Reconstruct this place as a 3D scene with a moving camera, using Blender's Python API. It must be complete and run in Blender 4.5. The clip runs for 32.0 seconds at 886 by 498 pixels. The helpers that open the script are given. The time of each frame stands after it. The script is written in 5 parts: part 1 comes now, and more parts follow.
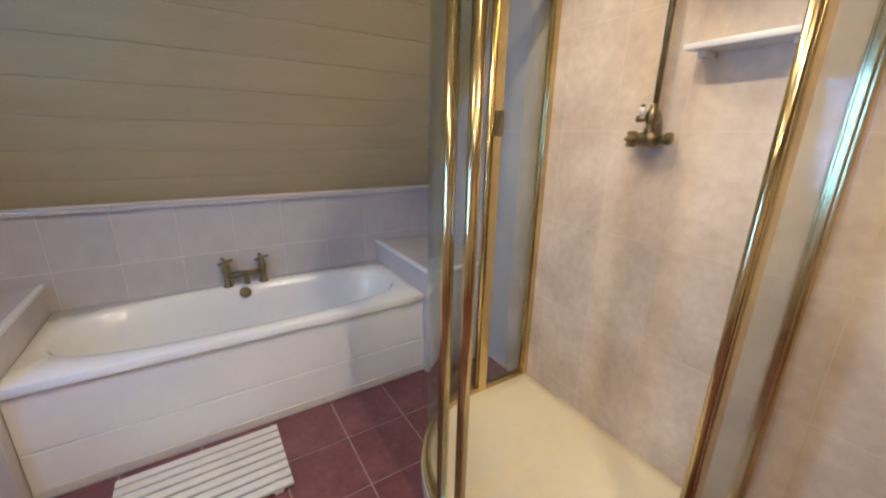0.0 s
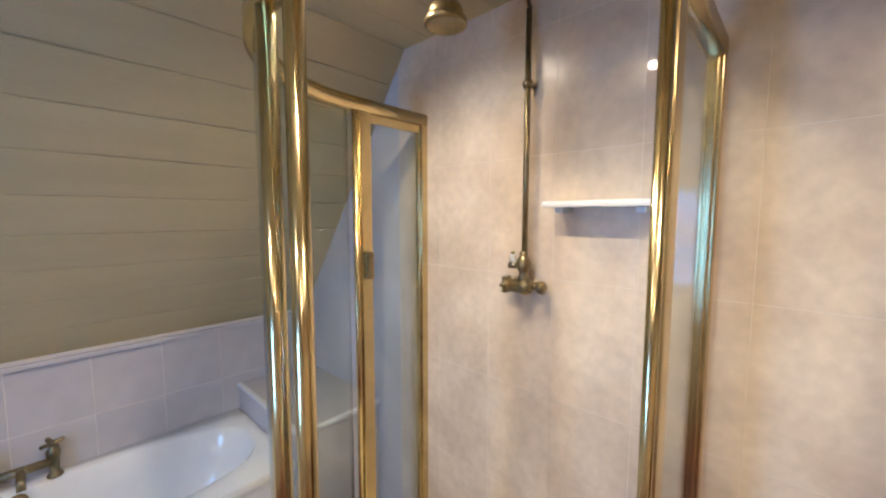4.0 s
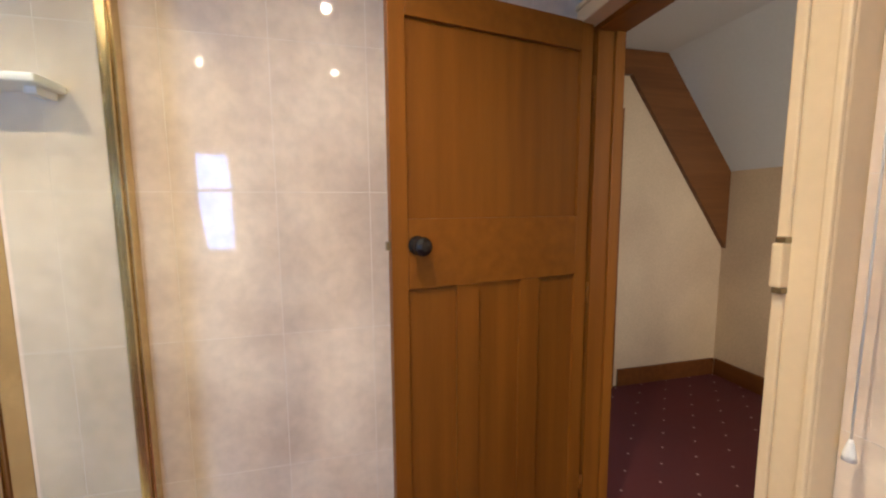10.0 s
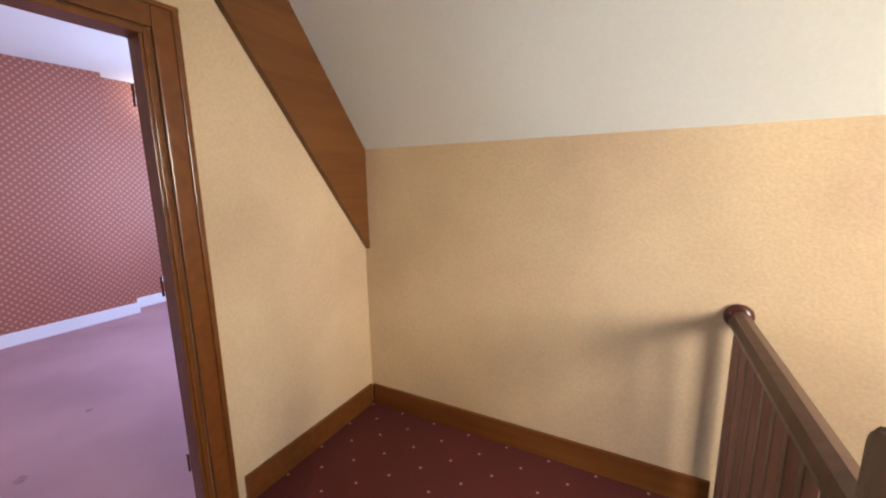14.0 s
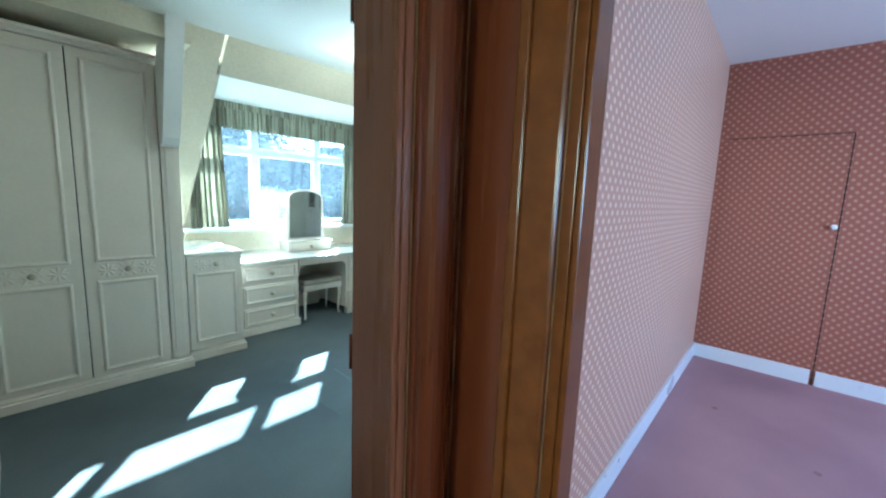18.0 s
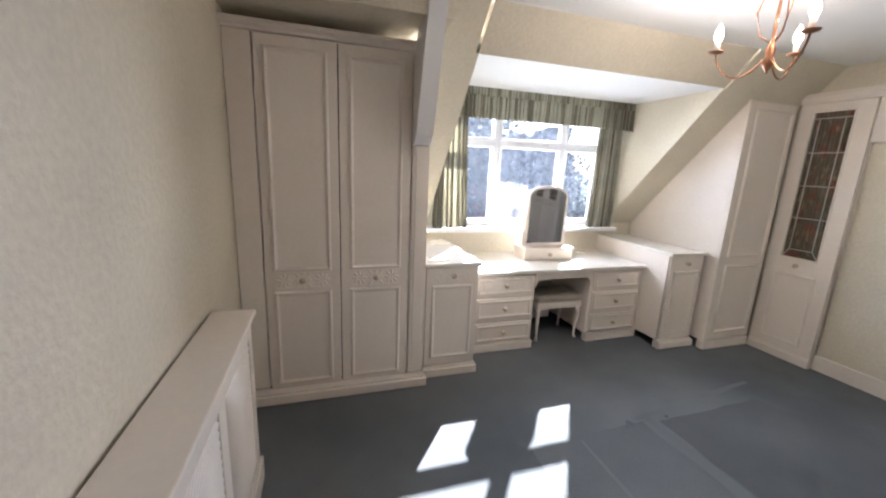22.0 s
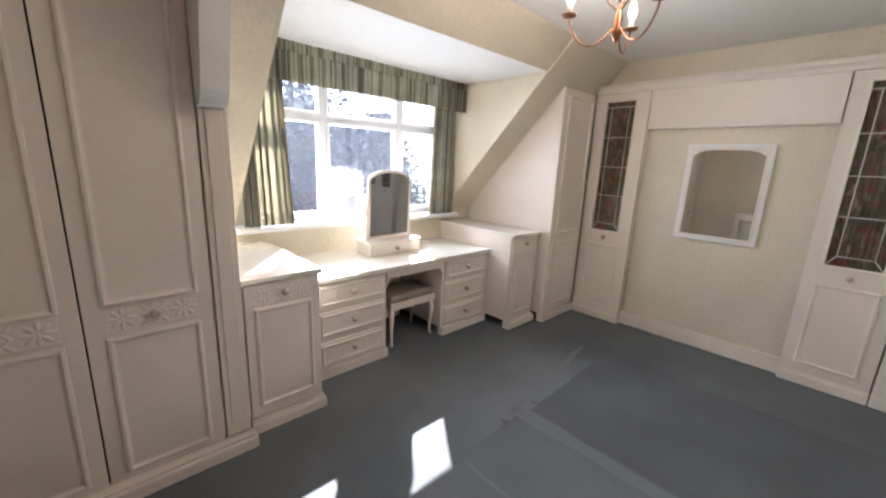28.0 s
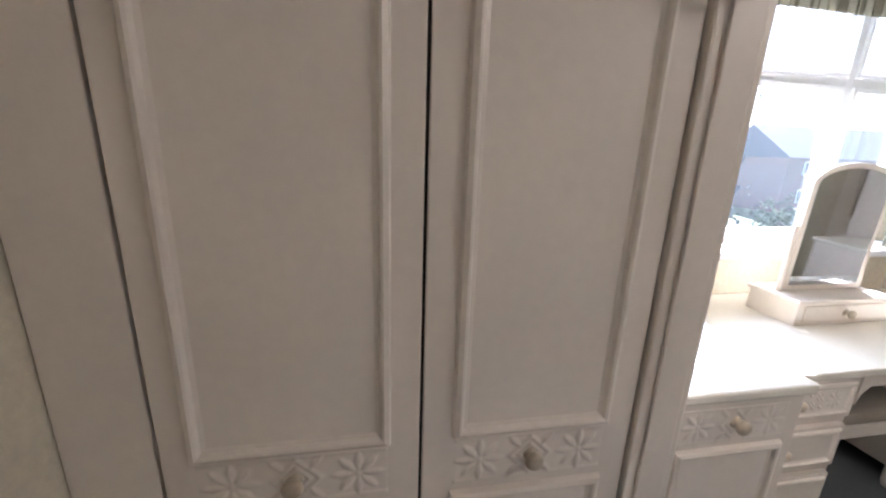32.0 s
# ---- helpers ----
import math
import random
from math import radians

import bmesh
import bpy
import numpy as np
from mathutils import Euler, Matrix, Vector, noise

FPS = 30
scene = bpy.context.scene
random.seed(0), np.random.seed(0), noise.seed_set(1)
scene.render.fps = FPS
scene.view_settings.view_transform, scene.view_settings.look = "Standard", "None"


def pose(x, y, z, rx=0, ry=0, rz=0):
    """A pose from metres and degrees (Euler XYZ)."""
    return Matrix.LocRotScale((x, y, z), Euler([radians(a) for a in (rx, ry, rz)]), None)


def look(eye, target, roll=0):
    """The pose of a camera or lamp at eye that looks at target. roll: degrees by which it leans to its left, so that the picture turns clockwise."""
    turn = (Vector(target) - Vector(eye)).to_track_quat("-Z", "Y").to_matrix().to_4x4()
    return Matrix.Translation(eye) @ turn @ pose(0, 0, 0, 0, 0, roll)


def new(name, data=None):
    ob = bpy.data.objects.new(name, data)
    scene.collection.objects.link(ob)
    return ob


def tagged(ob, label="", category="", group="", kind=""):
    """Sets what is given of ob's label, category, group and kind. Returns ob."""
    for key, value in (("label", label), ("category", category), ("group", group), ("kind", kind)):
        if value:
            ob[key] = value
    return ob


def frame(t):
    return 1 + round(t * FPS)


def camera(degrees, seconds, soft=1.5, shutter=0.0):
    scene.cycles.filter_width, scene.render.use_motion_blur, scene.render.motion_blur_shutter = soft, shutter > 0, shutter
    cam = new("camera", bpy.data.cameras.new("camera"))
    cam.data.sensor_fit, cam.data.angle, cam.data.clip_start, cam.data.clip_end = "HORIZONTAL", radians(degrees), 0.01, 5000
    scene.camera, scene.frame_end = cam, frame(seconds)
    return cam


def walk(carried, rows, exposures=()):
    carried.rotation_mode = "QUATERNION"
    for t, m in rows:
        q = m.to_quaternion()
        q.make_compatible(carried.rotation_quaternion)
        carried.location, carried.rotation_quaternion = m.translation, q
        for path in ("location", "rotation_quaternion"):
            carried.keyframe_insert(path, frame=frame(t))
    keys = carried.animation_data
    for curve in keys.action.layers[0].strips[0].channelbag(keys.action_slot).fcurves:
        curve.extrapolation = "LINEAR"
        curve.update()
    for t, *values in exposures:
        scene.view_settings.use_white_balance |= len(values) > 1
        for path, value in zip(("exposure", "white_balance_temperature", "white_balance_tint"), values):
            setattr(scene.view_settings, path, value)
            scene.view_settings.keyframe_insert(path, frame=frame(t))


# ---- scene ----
cam = camera(98.8, 32.0, 2.2)
PATH = [
    (0, (-1.761, 1.203, 1.403), (-0.729, 2.816, 0.825), 1.2),
    (0.5, (-1.728, 1.158, 1.473), (-0.491, 2.604, 0.858), 0.4),
    (1, (-1.695, 1.152, 1.538), (-0.379, 2.546, 0.97), 0.2),
    (1.5, (-1.707, 1.163, 1.583), (-0.337, 2.543, 1.116), 0.3),
    (2, (-1.696, 1.164, 1.634), (-0.298, 2.551, 1.284), 0.3),
    (2.5, (-1.676, 1.177, 1.66), (-0.255, 2.564, 1.421), 0.3),
    (3, (-1.659, 1.192, 1.67), (-0.218, 2.565, 1.47), 0.2),
    (3.5, (-1.561, 1.268, 1.672), (-0.115, 2.637, 1.484), 0.1),
    (5.5, (-1.358, 1.467, 1.718), (0.137, 2.788, 1.584), -0.1),
    (6, (-1.367, 1.466, 1.731), (0.139, 2.776, 1.616), -0.2),
    (6.5, (-1.384, 1.456, 1.713), (0.131, 2.759, 1.633), -0.1),
    (7, (-1.439, 1.365, 1.63), (0.062, 2.683, 1.536), -0.9),
    (7.5, (-1.492, 1.236, 1.538), (0.054, 2.503, 1.475), -0.4),
    (8, (-1.529, 1.14, 1.484), (0.204, 2.134, 1.406), -0.2),
    (8.5, (-1.529, 1.054, 1.462), (0.362, 1.695, 1.339), -0.5),
    (9, (-1.528, 0.971, 1.438), (0.446, 1.24, 1.267), -0.6),
    (9.5, (-1.517, 0.893, 1.413), (0.47, 0.817, 1.202), -0.5),
    (10, (-1.464, 0.899, 1.378), (0.468, 0.428, 1.163), -0.4),
    (10.5, (-1.405, 0.858, 1.383), (0.449, 0.149, 1.142), -0.5),
    (11, (-1.232, 0.84, 1.405), (0.569, 0.007, 1.151), -0.8),
    (11.5, (-1.087, 0.781, 1.408), (0.655, -0.165, 1.147), -0.9),
    (12, (-0.915, 0.624, 1.38), (0.605, -0.646, 1.105), -0.6),
    (12.5, (-0.784, 0.476, 1.407), (0.45, -1.068, 1.1), -0.4),
    (13, (-0.729, 0.256, 1.473), (0.241, -1.452, 1.096), -0.3),
    (13.5, (-0.694, 0.043, 1.456), (0.233, -1.694, 1.103), -0.9),
    (15.5, (-0.081, -0.642, 1.446), (1.102, -2.22, 1.113), -0.1),
    (16, (0.029, -0.733, 1.425), (1.707, -1.785, 1.144), -0.5),
    (16.5, (0.097, -0.697, 1.446), (2.051, -1.023, 1.175), -0.0),
    (17, (0.197, -0.627, 1.429), (2.153, -0.305, 1.166), 0.4),
    (17.5, (0.292, -0.533, 1.398), (2.094, 0.295, 1.139), 1.5),
    (18, (0.337, -0.451, 1.402), (1.818, 0.864, 1.129), 2.2),
    (18.5, (0.364, -0.424, 1.449), (1.45, 1.227, 1.14), 2.6),
    (19, (0.343, -0.422, 1.564), (1.159, 1.373, 1.231), 2.6),
    (19.5, (0.328, -0.431, 1.614), (0.956, 1.456, 1.397), 2.6),
    (20, (0.321, -0.325, 1.603), (0.845, 1.592, 1.377), 2.6),
    (20.5, (0.314, -0.157, 1.616), (0.857, 1.718, 1.179), 2.5),
    (21, (0.343, 0.065, 1.587), (0.912, 1.934, 1.158), 2.5),
    (21.5, (0.428, 0.287, 1.581), (1.012, 2.151, 1.151), 2.5),
    (22, (0.5, 0.472, 1.562), (1.096, 2.333, 1.137), 2.5),
    (22.5, (0.567, 0.641, 1.576), (1.206, 2.485, 1.14), 2.5),
    (23, (0.689, 0.755, 1.546), (1.516, 2.528, 1.128), 2.5),
    (23.5, (0.822, 0.799, 1.513), (1.867, 2.455, 1.109), 2.2),
    (24, (0.883, 0.815, 1.502), (2.18, 2.286, 1.109), 2.2),
    (24.5, (0.89, 0.833, 1.49), (2.366, 2.126, 1.103), 2.2),
    (25, (0.903, 0.825, 1.489), (2.458, 2.018, 1.094), 2.0),
    (25.5, (0.909, 0.827, 1.485), (2.516, 1.946, 1.078), 1.9),
    (27.5, (0.718, 0.937, 1.457), (2.218, 2.195, 1.045), 1.3),
    (28, (0.666, 0.989, 1.498), (2.011, 2.402, 1.057), 2.5),
    (28.5, (0.616, 0.988, 1.457), (1.795, 2.547, 1.036), 1.9),
    (29, (0.562, 0.982, 1.457), (1.572, 2.656, 1.037), 2.2),
    (29.5, (0.498, 0.977, 1.472), (1.322, 2.749, 1.044), 2.3),
    (30, (0.476, 1.071, 1.478), (1.093, 2.92, 1.03), 2.6),
    (30.5, (0.471, 1.334, 1.45), (0.936, 3.23, 1.013), 2.5),
    (31, (0.488, 1.608, 1.445), (0.895, 3.517, 1.007), 2.5),
    (31.5, (0.49, 2.006, 1.416), (0.905, 3.915, 0.986), 2.6),
    (32, (0.517, 2.325, 1.42), (0.867, 4.227, 0.911), 2.0),
]

# exposure and white balance along the walk: bathroom, landing, bright doorway, bedroom
EXPOSURES = [
    (0.0, 2.55, 5400, 9), (3.5, 2.74, 5150, 8), (8.0, 2.85, 5100, 8), (9.0, 2.97, 5200, 9), (10.0, 3.0, 5250, 9), (11.0, 3.0, 5250, 9), (12.0, 3.4, 5200, 8), (13.0, 3.86, 5550, 9), (15.5, 3.6, 5200, 7), (16.0, 3.58, 4950, 5),
    (17.0, 3.87, 4350, -18), (17.8, 3.75, 4250, -22), (18.4, 3.95, 5250, -5), (19.0, 4.25, 5900, 8), (20.0, 4.18, 6050, 11), (20.6, 3.8, 5750, 12), (21.0, 3.55, 5700, 14), (23.0, 3.5, 5750, 15), (24.5, 3.4, 5750, 16), (26.0, 3.36, 5900, 16), (28.5, 3.4, 5950, 16), (32.0, 3.45, 5650, 16),
]
walk(cam, [(t, look(eye, target, roll)) for t, eye, target, roll in PATH], EXPOSURES)

# ---- world, sun and lamps ----
SUN_TRAVEL = Vector((-0.75, -1.0, -0.905)).normalized()
world = bpy.data.worlds.new("world")
scene.world = world
world.use_nodes = True
wn = world.node_tree.nodes
sky = wn.new("ShaderNodeTexSky")
sky.sky_type = 'NISHITA'
sky.sun_disc = False
sky.sun_elevation = math.asin(-SUN_TRAVEL.z)
sky.sun_rotation = math.atan2(-SUN_TRAVEL.x, -SUN_TRAVEL.y)
wn["Background"].inputs[1].default_value = 0.05
world.node_tree.links.new(sky.outputs[0], wn["Background"].inputs[0])


def lamp(name, kind, m, energy, colour, size=0.1, size_y=None, spot=None, blend=0.3):
    d = bpy.data.lights.new(name, kind)
    d.energy, d.color = energy, colour
    if kind == 'AREA':
        d.shape = 'RECTANGLE' if size_y else 'DISK'
        d.size = size
        if size_y:
            d.size_y = size_y
    elif kind == 'SUN':
        d.angle = size
    else:
        d.shadow_soft_size = size
    if spot:
        d.spot_size, d.spot_blend = radians(spot), blend
    ob = new(name, d)
    ob.matrix_world = m
    return ob


lamp("sun", 'SUN', look((0, 0, 30), tuple(Vector((0, 0, 30)) + SUN_TRAVEL)), 4.6, (1.0, 0.95, 0.88), radians(0.6))
lamp("window_light_bedroom", 'AREA', look((2.50, 4.24, 1.62), (2.2, 1.0, 0.9)), 7.0, (0.90, 0.95, 1.0), 1.7, 0.9).data.spread = radians(130)
lamp("window_light_pink_room", 'AREA', look((2.9, -3.58, 1.5), (2.9, -1.0, 0.9)), 9.5, (0.64, 0.69, 1.0), 1.5, 1.1)
lamp("window_light_bathroom", 'AREA', look((-3.135, 2.22, 1.44), (-0.4, 2.7, 0.7)), 4.4, (0.25, 0.52, 1.0), 0.36, 0.98)
# added fill for the landing; no real source is known at the stairs
lamp("fill_light_stairs", 'AREA', look((-3.0, -0.62, 1.7), (-0.2, -1.99, 1.0)), 3.6, (1.0, 0.80, 0.57), 0.9, 0.9).data.spread = radians(105)

# ---- materials ----


def material(name, colour, rough=0.5, metal=0.0, vary=0.12, scale=3.0, fine=60.0, bump=0.05, stain=None, stretch=(1, 1, 1), coat=0.0, piece=0.0, spec=0.5, dist=0.01):
    """Base colour with broad and fine variation and a little relief. stain: second colour in broad patches."""
    m = bpy.data.materials.new(name)
    m.use_nodes = True
    nt = m.node_tree
    n, l = nt.nodes, nt.links
    b = n["Principled BSDF"]
    b.inputs["Roughness"].default_value, b.inputs["Metallic"].default_value = rough, metal
    b.inputs["Specular IOR Level"].default_value = spec
    b.inputs["Coat Weight"].default_value = coat
    b.inputs["Coat Roughness"].default_value = 0.12
    tc = n.new("ShaderNodeTexCoord")
    mp = n.new("ShaderNodeMapping")
    mp.inputs["Scale"].default_value = stretch
    l.new(tc.outputs["Object"], mp.inputs[0])
    big, small = n.new("ShaderNodeTexNoise"), n.new("ShaderNodeTexNoise")
    big.inputs["Scale"].default_value, big.inputs["Detail"].default_value = scale, 5
    small.inputs["Scale"].default_value, small.inputs["Detail"].default_value = fine, 4
    l.new(mp.outputs[0], big.inputs[0]), l.new(mp.outputs[0], small.inputs[0])
    c = colour
    dark = tuple(v * (1 - vary) for v in c) if stain is None else stain
    light = tuple(min(1, v * (1 + vary * 0.6)) for v in c)
    r1 = n.new("ShaderNodeValToRGB")
    r1.color_ramp.elements[0].position, r1.color_ramp.elements[1].position = 0.32, 0.68
    r1.color_ramp.elements[0].color, r1.color_ramp.elements[1].color = (*dark, 1), (*light, 1)
    l.new(big.outputs[0], r1.inputs[0])
    mx = n.new("ShaderNodeMix")
    mx.data_type, mx.blend_type = 'RGBA', 'MULTIPLY'
    mx.inputs[0].default_value = 1.0
    r2 = n.new("ShaderNodeValToRGB")
    r2.color_ramp.elements[0].color = (1 - vary, 1 - vary, 1 - vary, 1)
    r2.color_ramp.elements[0].position, r2.color_ramp.elements[1].position = 0.3, 0.7
    l.new(small.outputs[0], r2.inputs[0])
    l.new(r1.outputs[0], mx.inputs[6]), l.new(r2.outputs[0], mx.inputs[7])
    out = mx.outputs[2]
    if piece:
        oi = n.new("ShaderNodeObjectInfo")
        hs = n.new("ShaderNodeHueSaturation")
        mr = n.new("ShaderNodeMapRange")
        mr.inputs[3].default_value, mr.inputs[4].default_value = 1 - piece, 1 + piece
        l.new(oi.outputs["Random"], mr.inputs[0]), l.new(mr.outputs[0], hs.inputs["Value"])
        l.new(out, hs.inputs["Color"])
        out = hs.outputs[0]
    l.new(out, b.inputs["Base Color"])
    if bump:
        bp = n.new("ShaderNodeBump")
        bp.inputs["Strength"].default_value, bp.inputs["Distance"].default_value = bump, dist
        l.new(small.outputs[0], bp.inputs["Height"]), l.new(bp.outputs[0], b.inputs["Normal"])
    rr = n.new("ShaderNodeMapRange")
    rr.inputs[3].default_value, rr.inputs[4].default_value = rough - min(0.08, 0.6 * rough), min(1, rough + min(0.08, 0.6 * rough))
    l.new(big.outputs[0], rr.inputs[0]), l.new(rr.outputs[0], b.inputs["Roughness"])
    return m


def wood(name, dark, light, rough=0.3, coat=0.4, axis=2, piece=0.06):
    """Varnished timber with grain running along one axis."""
    st = [14.0, 14.0, 14.0]
    st[axis] = 0.7
    m = material(name, light, rough, 0, 0.07, 1.6, 22, 0.04, stain=dark, stretch=tuple(st), coat=coat, piece=piece, dist=0.002, spec=0.25)
    return m


def glass(name, tint=(1, 1, 1), rough=0.0, glare=0.0, base=0.04):
    m = bpy.data.materials.new(name)
    m.use_nodes = True
    nt = m.node_tree
    nt.nodes.clear()
    o = nt.nodes.new("ShaderNodeOutputMaterial")
    mixn, tr, gl, fr = (nt.nodes.new(k) for k in ("ShaderNodeMixShader", "ShaderNodeBsdfTransparent", "ShaderNodeBsdfGlossy", "ShaderNodeLayerWeight"))
    tr.inputs[0].default_value = (*tint, 1)
    gl.inputs["Roughness"].default_value = rough
    pw, rng = nt.nodes.new("ShaderNodeMath"), nt.nodes.new("ShaderNodeMapRange")
    pw.operation = 'POWER'
    pw.inputs[1].default_value = 4.0
    rng.inputs[3].default_value, rng.inputs[4].default_value = base, 0.75
    nt.links.new(fr.outputs["Facing"], pw.inputs[0]), nt.links.new(pw.outputs[0], rng.inputs[0])
    nt.links.new(rng.outputs[0], mixn.inputs[0])
    nt.links.new(tr.outputs[0], mixn.inputs[1]), nt.links.new(gl.outputs[0], mixn.inputs[2])
    out = mixn.outputs[0]
    # a translucent share puts a veil of glare into the pane itself
    if glare:
        haze, film = nt.nodes.new("ShaderNodeBsdfTranslucent"), nt.nodes.new("ShaderNodeMixShader")
        haze.inputs[0].default_value, film.inputs[0].default_value = (0.75, 0.85, 1.0, 1), glare
        nt.links.new(out, film.inputs[1]), nt.links.new(haze.outputs[0], film.inputs[2])
        out = film.outputs[0]
    nt.links.new(out, o.inputs[0])
    return m


def glow(name, colour, strength):
    m = bpy.data.materials.new(name)
    m.use_nodes = True
    b = m.node_tree.nodes["Principled BSDF"]
    b.inputs["Base Color"].default_value = (*colour, 1)
    b.inputs["Emission Color"].default_value, b.inputs["Emission Strength"].default_value = (*colour, 1), strength
    return m


def spotted(name, ground, spot, pitch, radius, rough, axes, fine=200, bump=0.2, vary=0.18, soft=0.25):
    """Cloth or paper with small spots on a staggered grid. axes: the two object axes in its plane."""
    m = material(name, ground, rough, 0, vary, 2.0, fine, bump)
    nt = m.node_tree
    n, l = nt.nodes, nt.links
    b = n["Principled BSDF"]
    was = b.inputs["Base Color"].links[0].from_socket
    tc, sp = n.new("ShaderNodeTexCoord"), n.new("ShaderNodeSeparateXYZ")
    l.new(tc.outputs["Object"], sp.inputs[0])

    def math_node(op, a, v):
        q = n.new("ShaderNodeMath")
        q.operation = op
        for k, s in enumerate((a, v)):
            if s is None:
                continue
            if isinstance(s, (int, float)):
                q.inputs[k].default_value = s
            else:
                l.new(s, q.inputs[k])
        return q.outputs[0]
    u, v = sp.outputs[axes[0]], sp.outputs[axes[1]]
    p, r = math_node('DIVIDE', math_node('ADD', u, v), pitch), math_node('DIVIDE', math_node('SUBTRACT', u, v), pitch)
    d = []
    for s in (p, r):
        f = math_node('ABSOLUTE', math_node('SUBTRACT', math_node('FRACT', s, None), 0.5), None)
        d.append(math_node('MULTIPLY', f, f))
    dist = math_node('SQRT', math_node('ADD', d[0], d[1]), None)
    mr = n.new("ShaderNodeMapRange")
    mr.inputs[1].default_value, mr.inputs[2].default_value = radius * (1 - soft), radius * (1 + soft)
    mr.inputs[3].default_value, mr.inputs[4].default_value = 1, 0
    l.new(dist, mr.inputs[0])
    mx = n.new("ShaderNodeMix")
    mx.data_type = 'RGBA'
    mx.inputs[7].default_value = (*spot, 1)
    l.new(mr.outputs[0], mx.inputs[0]), l.new(was, mx.inputs[6]), l.new(mx.outputs[2], b.inputs["Base Color"])
    return m


def floral(name):
    """Printed lining: brown ground with muted red, cream and green blotches."""
    m = material(name, (0.165, 0.118, 0.085), 0.85, 0, 0.3, 16, 90, 0.2)
    nt = m.node_tree
    n, l = nt.nodes, nt.links
    b = n["Principled BSDF"]
    out = b.inputs["Base Color"].links[0].from_socket
    tc = n.new("ShaderNodeTexCoord")
    for sc, lo, hi, col in ((18, 0.53, 0.60, (0.25, 0.05, 0.04)), (34, 0.52, 0.64, (0.32, 0.26, 0.18)), (40, 0.54, 0.66, (0.085, 0.10, 0.055))):
        nz, rg, mx, mp = n.new("ShaderNodeTexNoise"), n.new("ShaderNodeMapRange"), n.new("ShaderNodeMix"), n.new("ShaderNodeMapping")
        mp.inputs["Location"].default_value = (sc, sc * 0.3, 0)
        mp.inputs["Scale"].default_value = (1, 1, 0.45)
        nz.inputs["Scale"].default_value, nz.inputs["Detail"].default_value = sc, 2
        rg.inputs[1].default_value, rg.inputs[2].default_value = lo, hi
        mx.data_type = 'RGBA'
        mx.inputs[7].default_value = (*col, 1)
        l.new(tc.outputs["Object"], mp.inputs[0]), l.new(mp.outputs[0], nz.inputs[0])
        l.new(nz.outputs[0], rg.inputs[0]), l.new(rg.outputs[0], mx.inputs[0]), l.new(out, mx.inputs[6])
        out = mx.outputs[2]
    l.new(out, b.inputs["Base Color"])
    return m


CREAM_PAPER = material("cream_embossed_paper", (0.69, 0.63, 0.495), 0.75, 0, 0.10, 1.2, 46, 0.6, dist=0.006)
CEILING = material("ceiling_paint", (0.80, 0.79, 0.75), 0.8, 0, 0.03, 1, 60, 0.05)
UNIT = material("cream_furniture_lacquer", (0.76, 0.69, 0.61), 0.38, 0, 0.04, 1.5, 40, 0.02)
UNIT_TRIM = material("cream_moulding", (0.79, 0.72, 0.64), 0.4, 0, 0.05, 4, 60, 0.03)
TOP = material("cream_worktop", (0.78, 0.74, 0.65), 0.25, 0, 0.04, 3, 90, 0.01)
CARPET = material("blue_grey_carpet", (0.187, 0.199, 0.204), 0.95, 0, 0.22, 0.75, 160, 0.9, stain=(0.112, 0.125, 0.133), dist=0.006, spec=0.1)
CARPET_WORN = material("flattened_carpet", (0.18, 0.193, 0.20), 0.95, 0, 0.10, 2, 240, 0.6, dist=0.004, spec=0.1)
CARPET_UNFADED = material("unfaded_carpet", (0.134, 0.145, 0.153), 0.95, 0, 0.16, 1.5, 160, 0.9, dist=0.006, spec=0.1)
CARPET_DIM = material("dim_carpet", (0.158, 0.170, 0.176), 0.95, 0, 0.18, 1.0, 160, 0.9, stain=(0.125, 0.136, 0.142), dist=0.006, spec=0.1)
CARPET_DENT = material("carpet_dent", (0.125, 0.137, 0.145), 0.95, 0, 0.10, 2, 240, 0.6, spec=0.1)
UPVC = material("white_window_frame", (0.82, 0.83, 0.84), 0.3, 0, 0.02, 2, 30, 0.0)
CURTAIN = material("sage_striped_cloth", (0.47, 0.445, 0.35), 0.85, 0, 0.18, 6, 120, 0.3)
CURTAIN_DARK = material("sage_cloth_stripe", (0.235, 0.215, 0.155), 0.85, 0, 0.18, 6, 120, 0.3)
MIRROR = material("silvered_mirror", (0.86, 0.88, 0.88), 0.03, 1.0, 0.0, 1, 5, 0)
OLD_MIRROR = material("dimmed_mirror", (0.52, 0.54, 0.56), 0.04, 1.0, 0.04, 5, 30, 0)
BRASS = material("polished_brass", (0.72, 0.58, 0.29), 0.20, 1.0, 0.10, 6, 40, 0.01)
BRASS_OLD = material("aged_brass", (0.34, 0.275, 0.155), 0.36, 1.0, 0.25, 14, 60, 0.03)
CERAMIC = material("white_ceramic", (0.86, 0.86, 0.84), 0.12, 0, 0.02, 2, 20, 0, coat=0.4)
TRAY = material("cream_shower_tray", (0.80, 0.72, 0.52), 0.2, 0, 0.03, 2, 20, 0, coat=0.3)
TILE = material("blush_marble_tile", (0.72, 0.62, 0.50), 0.03, 0, 0.12, 3.4, 26, 0.002, stain=(0.58, 0.475, 0.375), piece=0.03, spec=0.28)
TILE_SHOWER = material("water_marked_tile", (0.72, 0.62, 0.50), 0.20, 0, 0.12, 3.4, 26, 0.002, stain=(0.58, 0.475, 0.365), piece=0.03, spec=0.28)
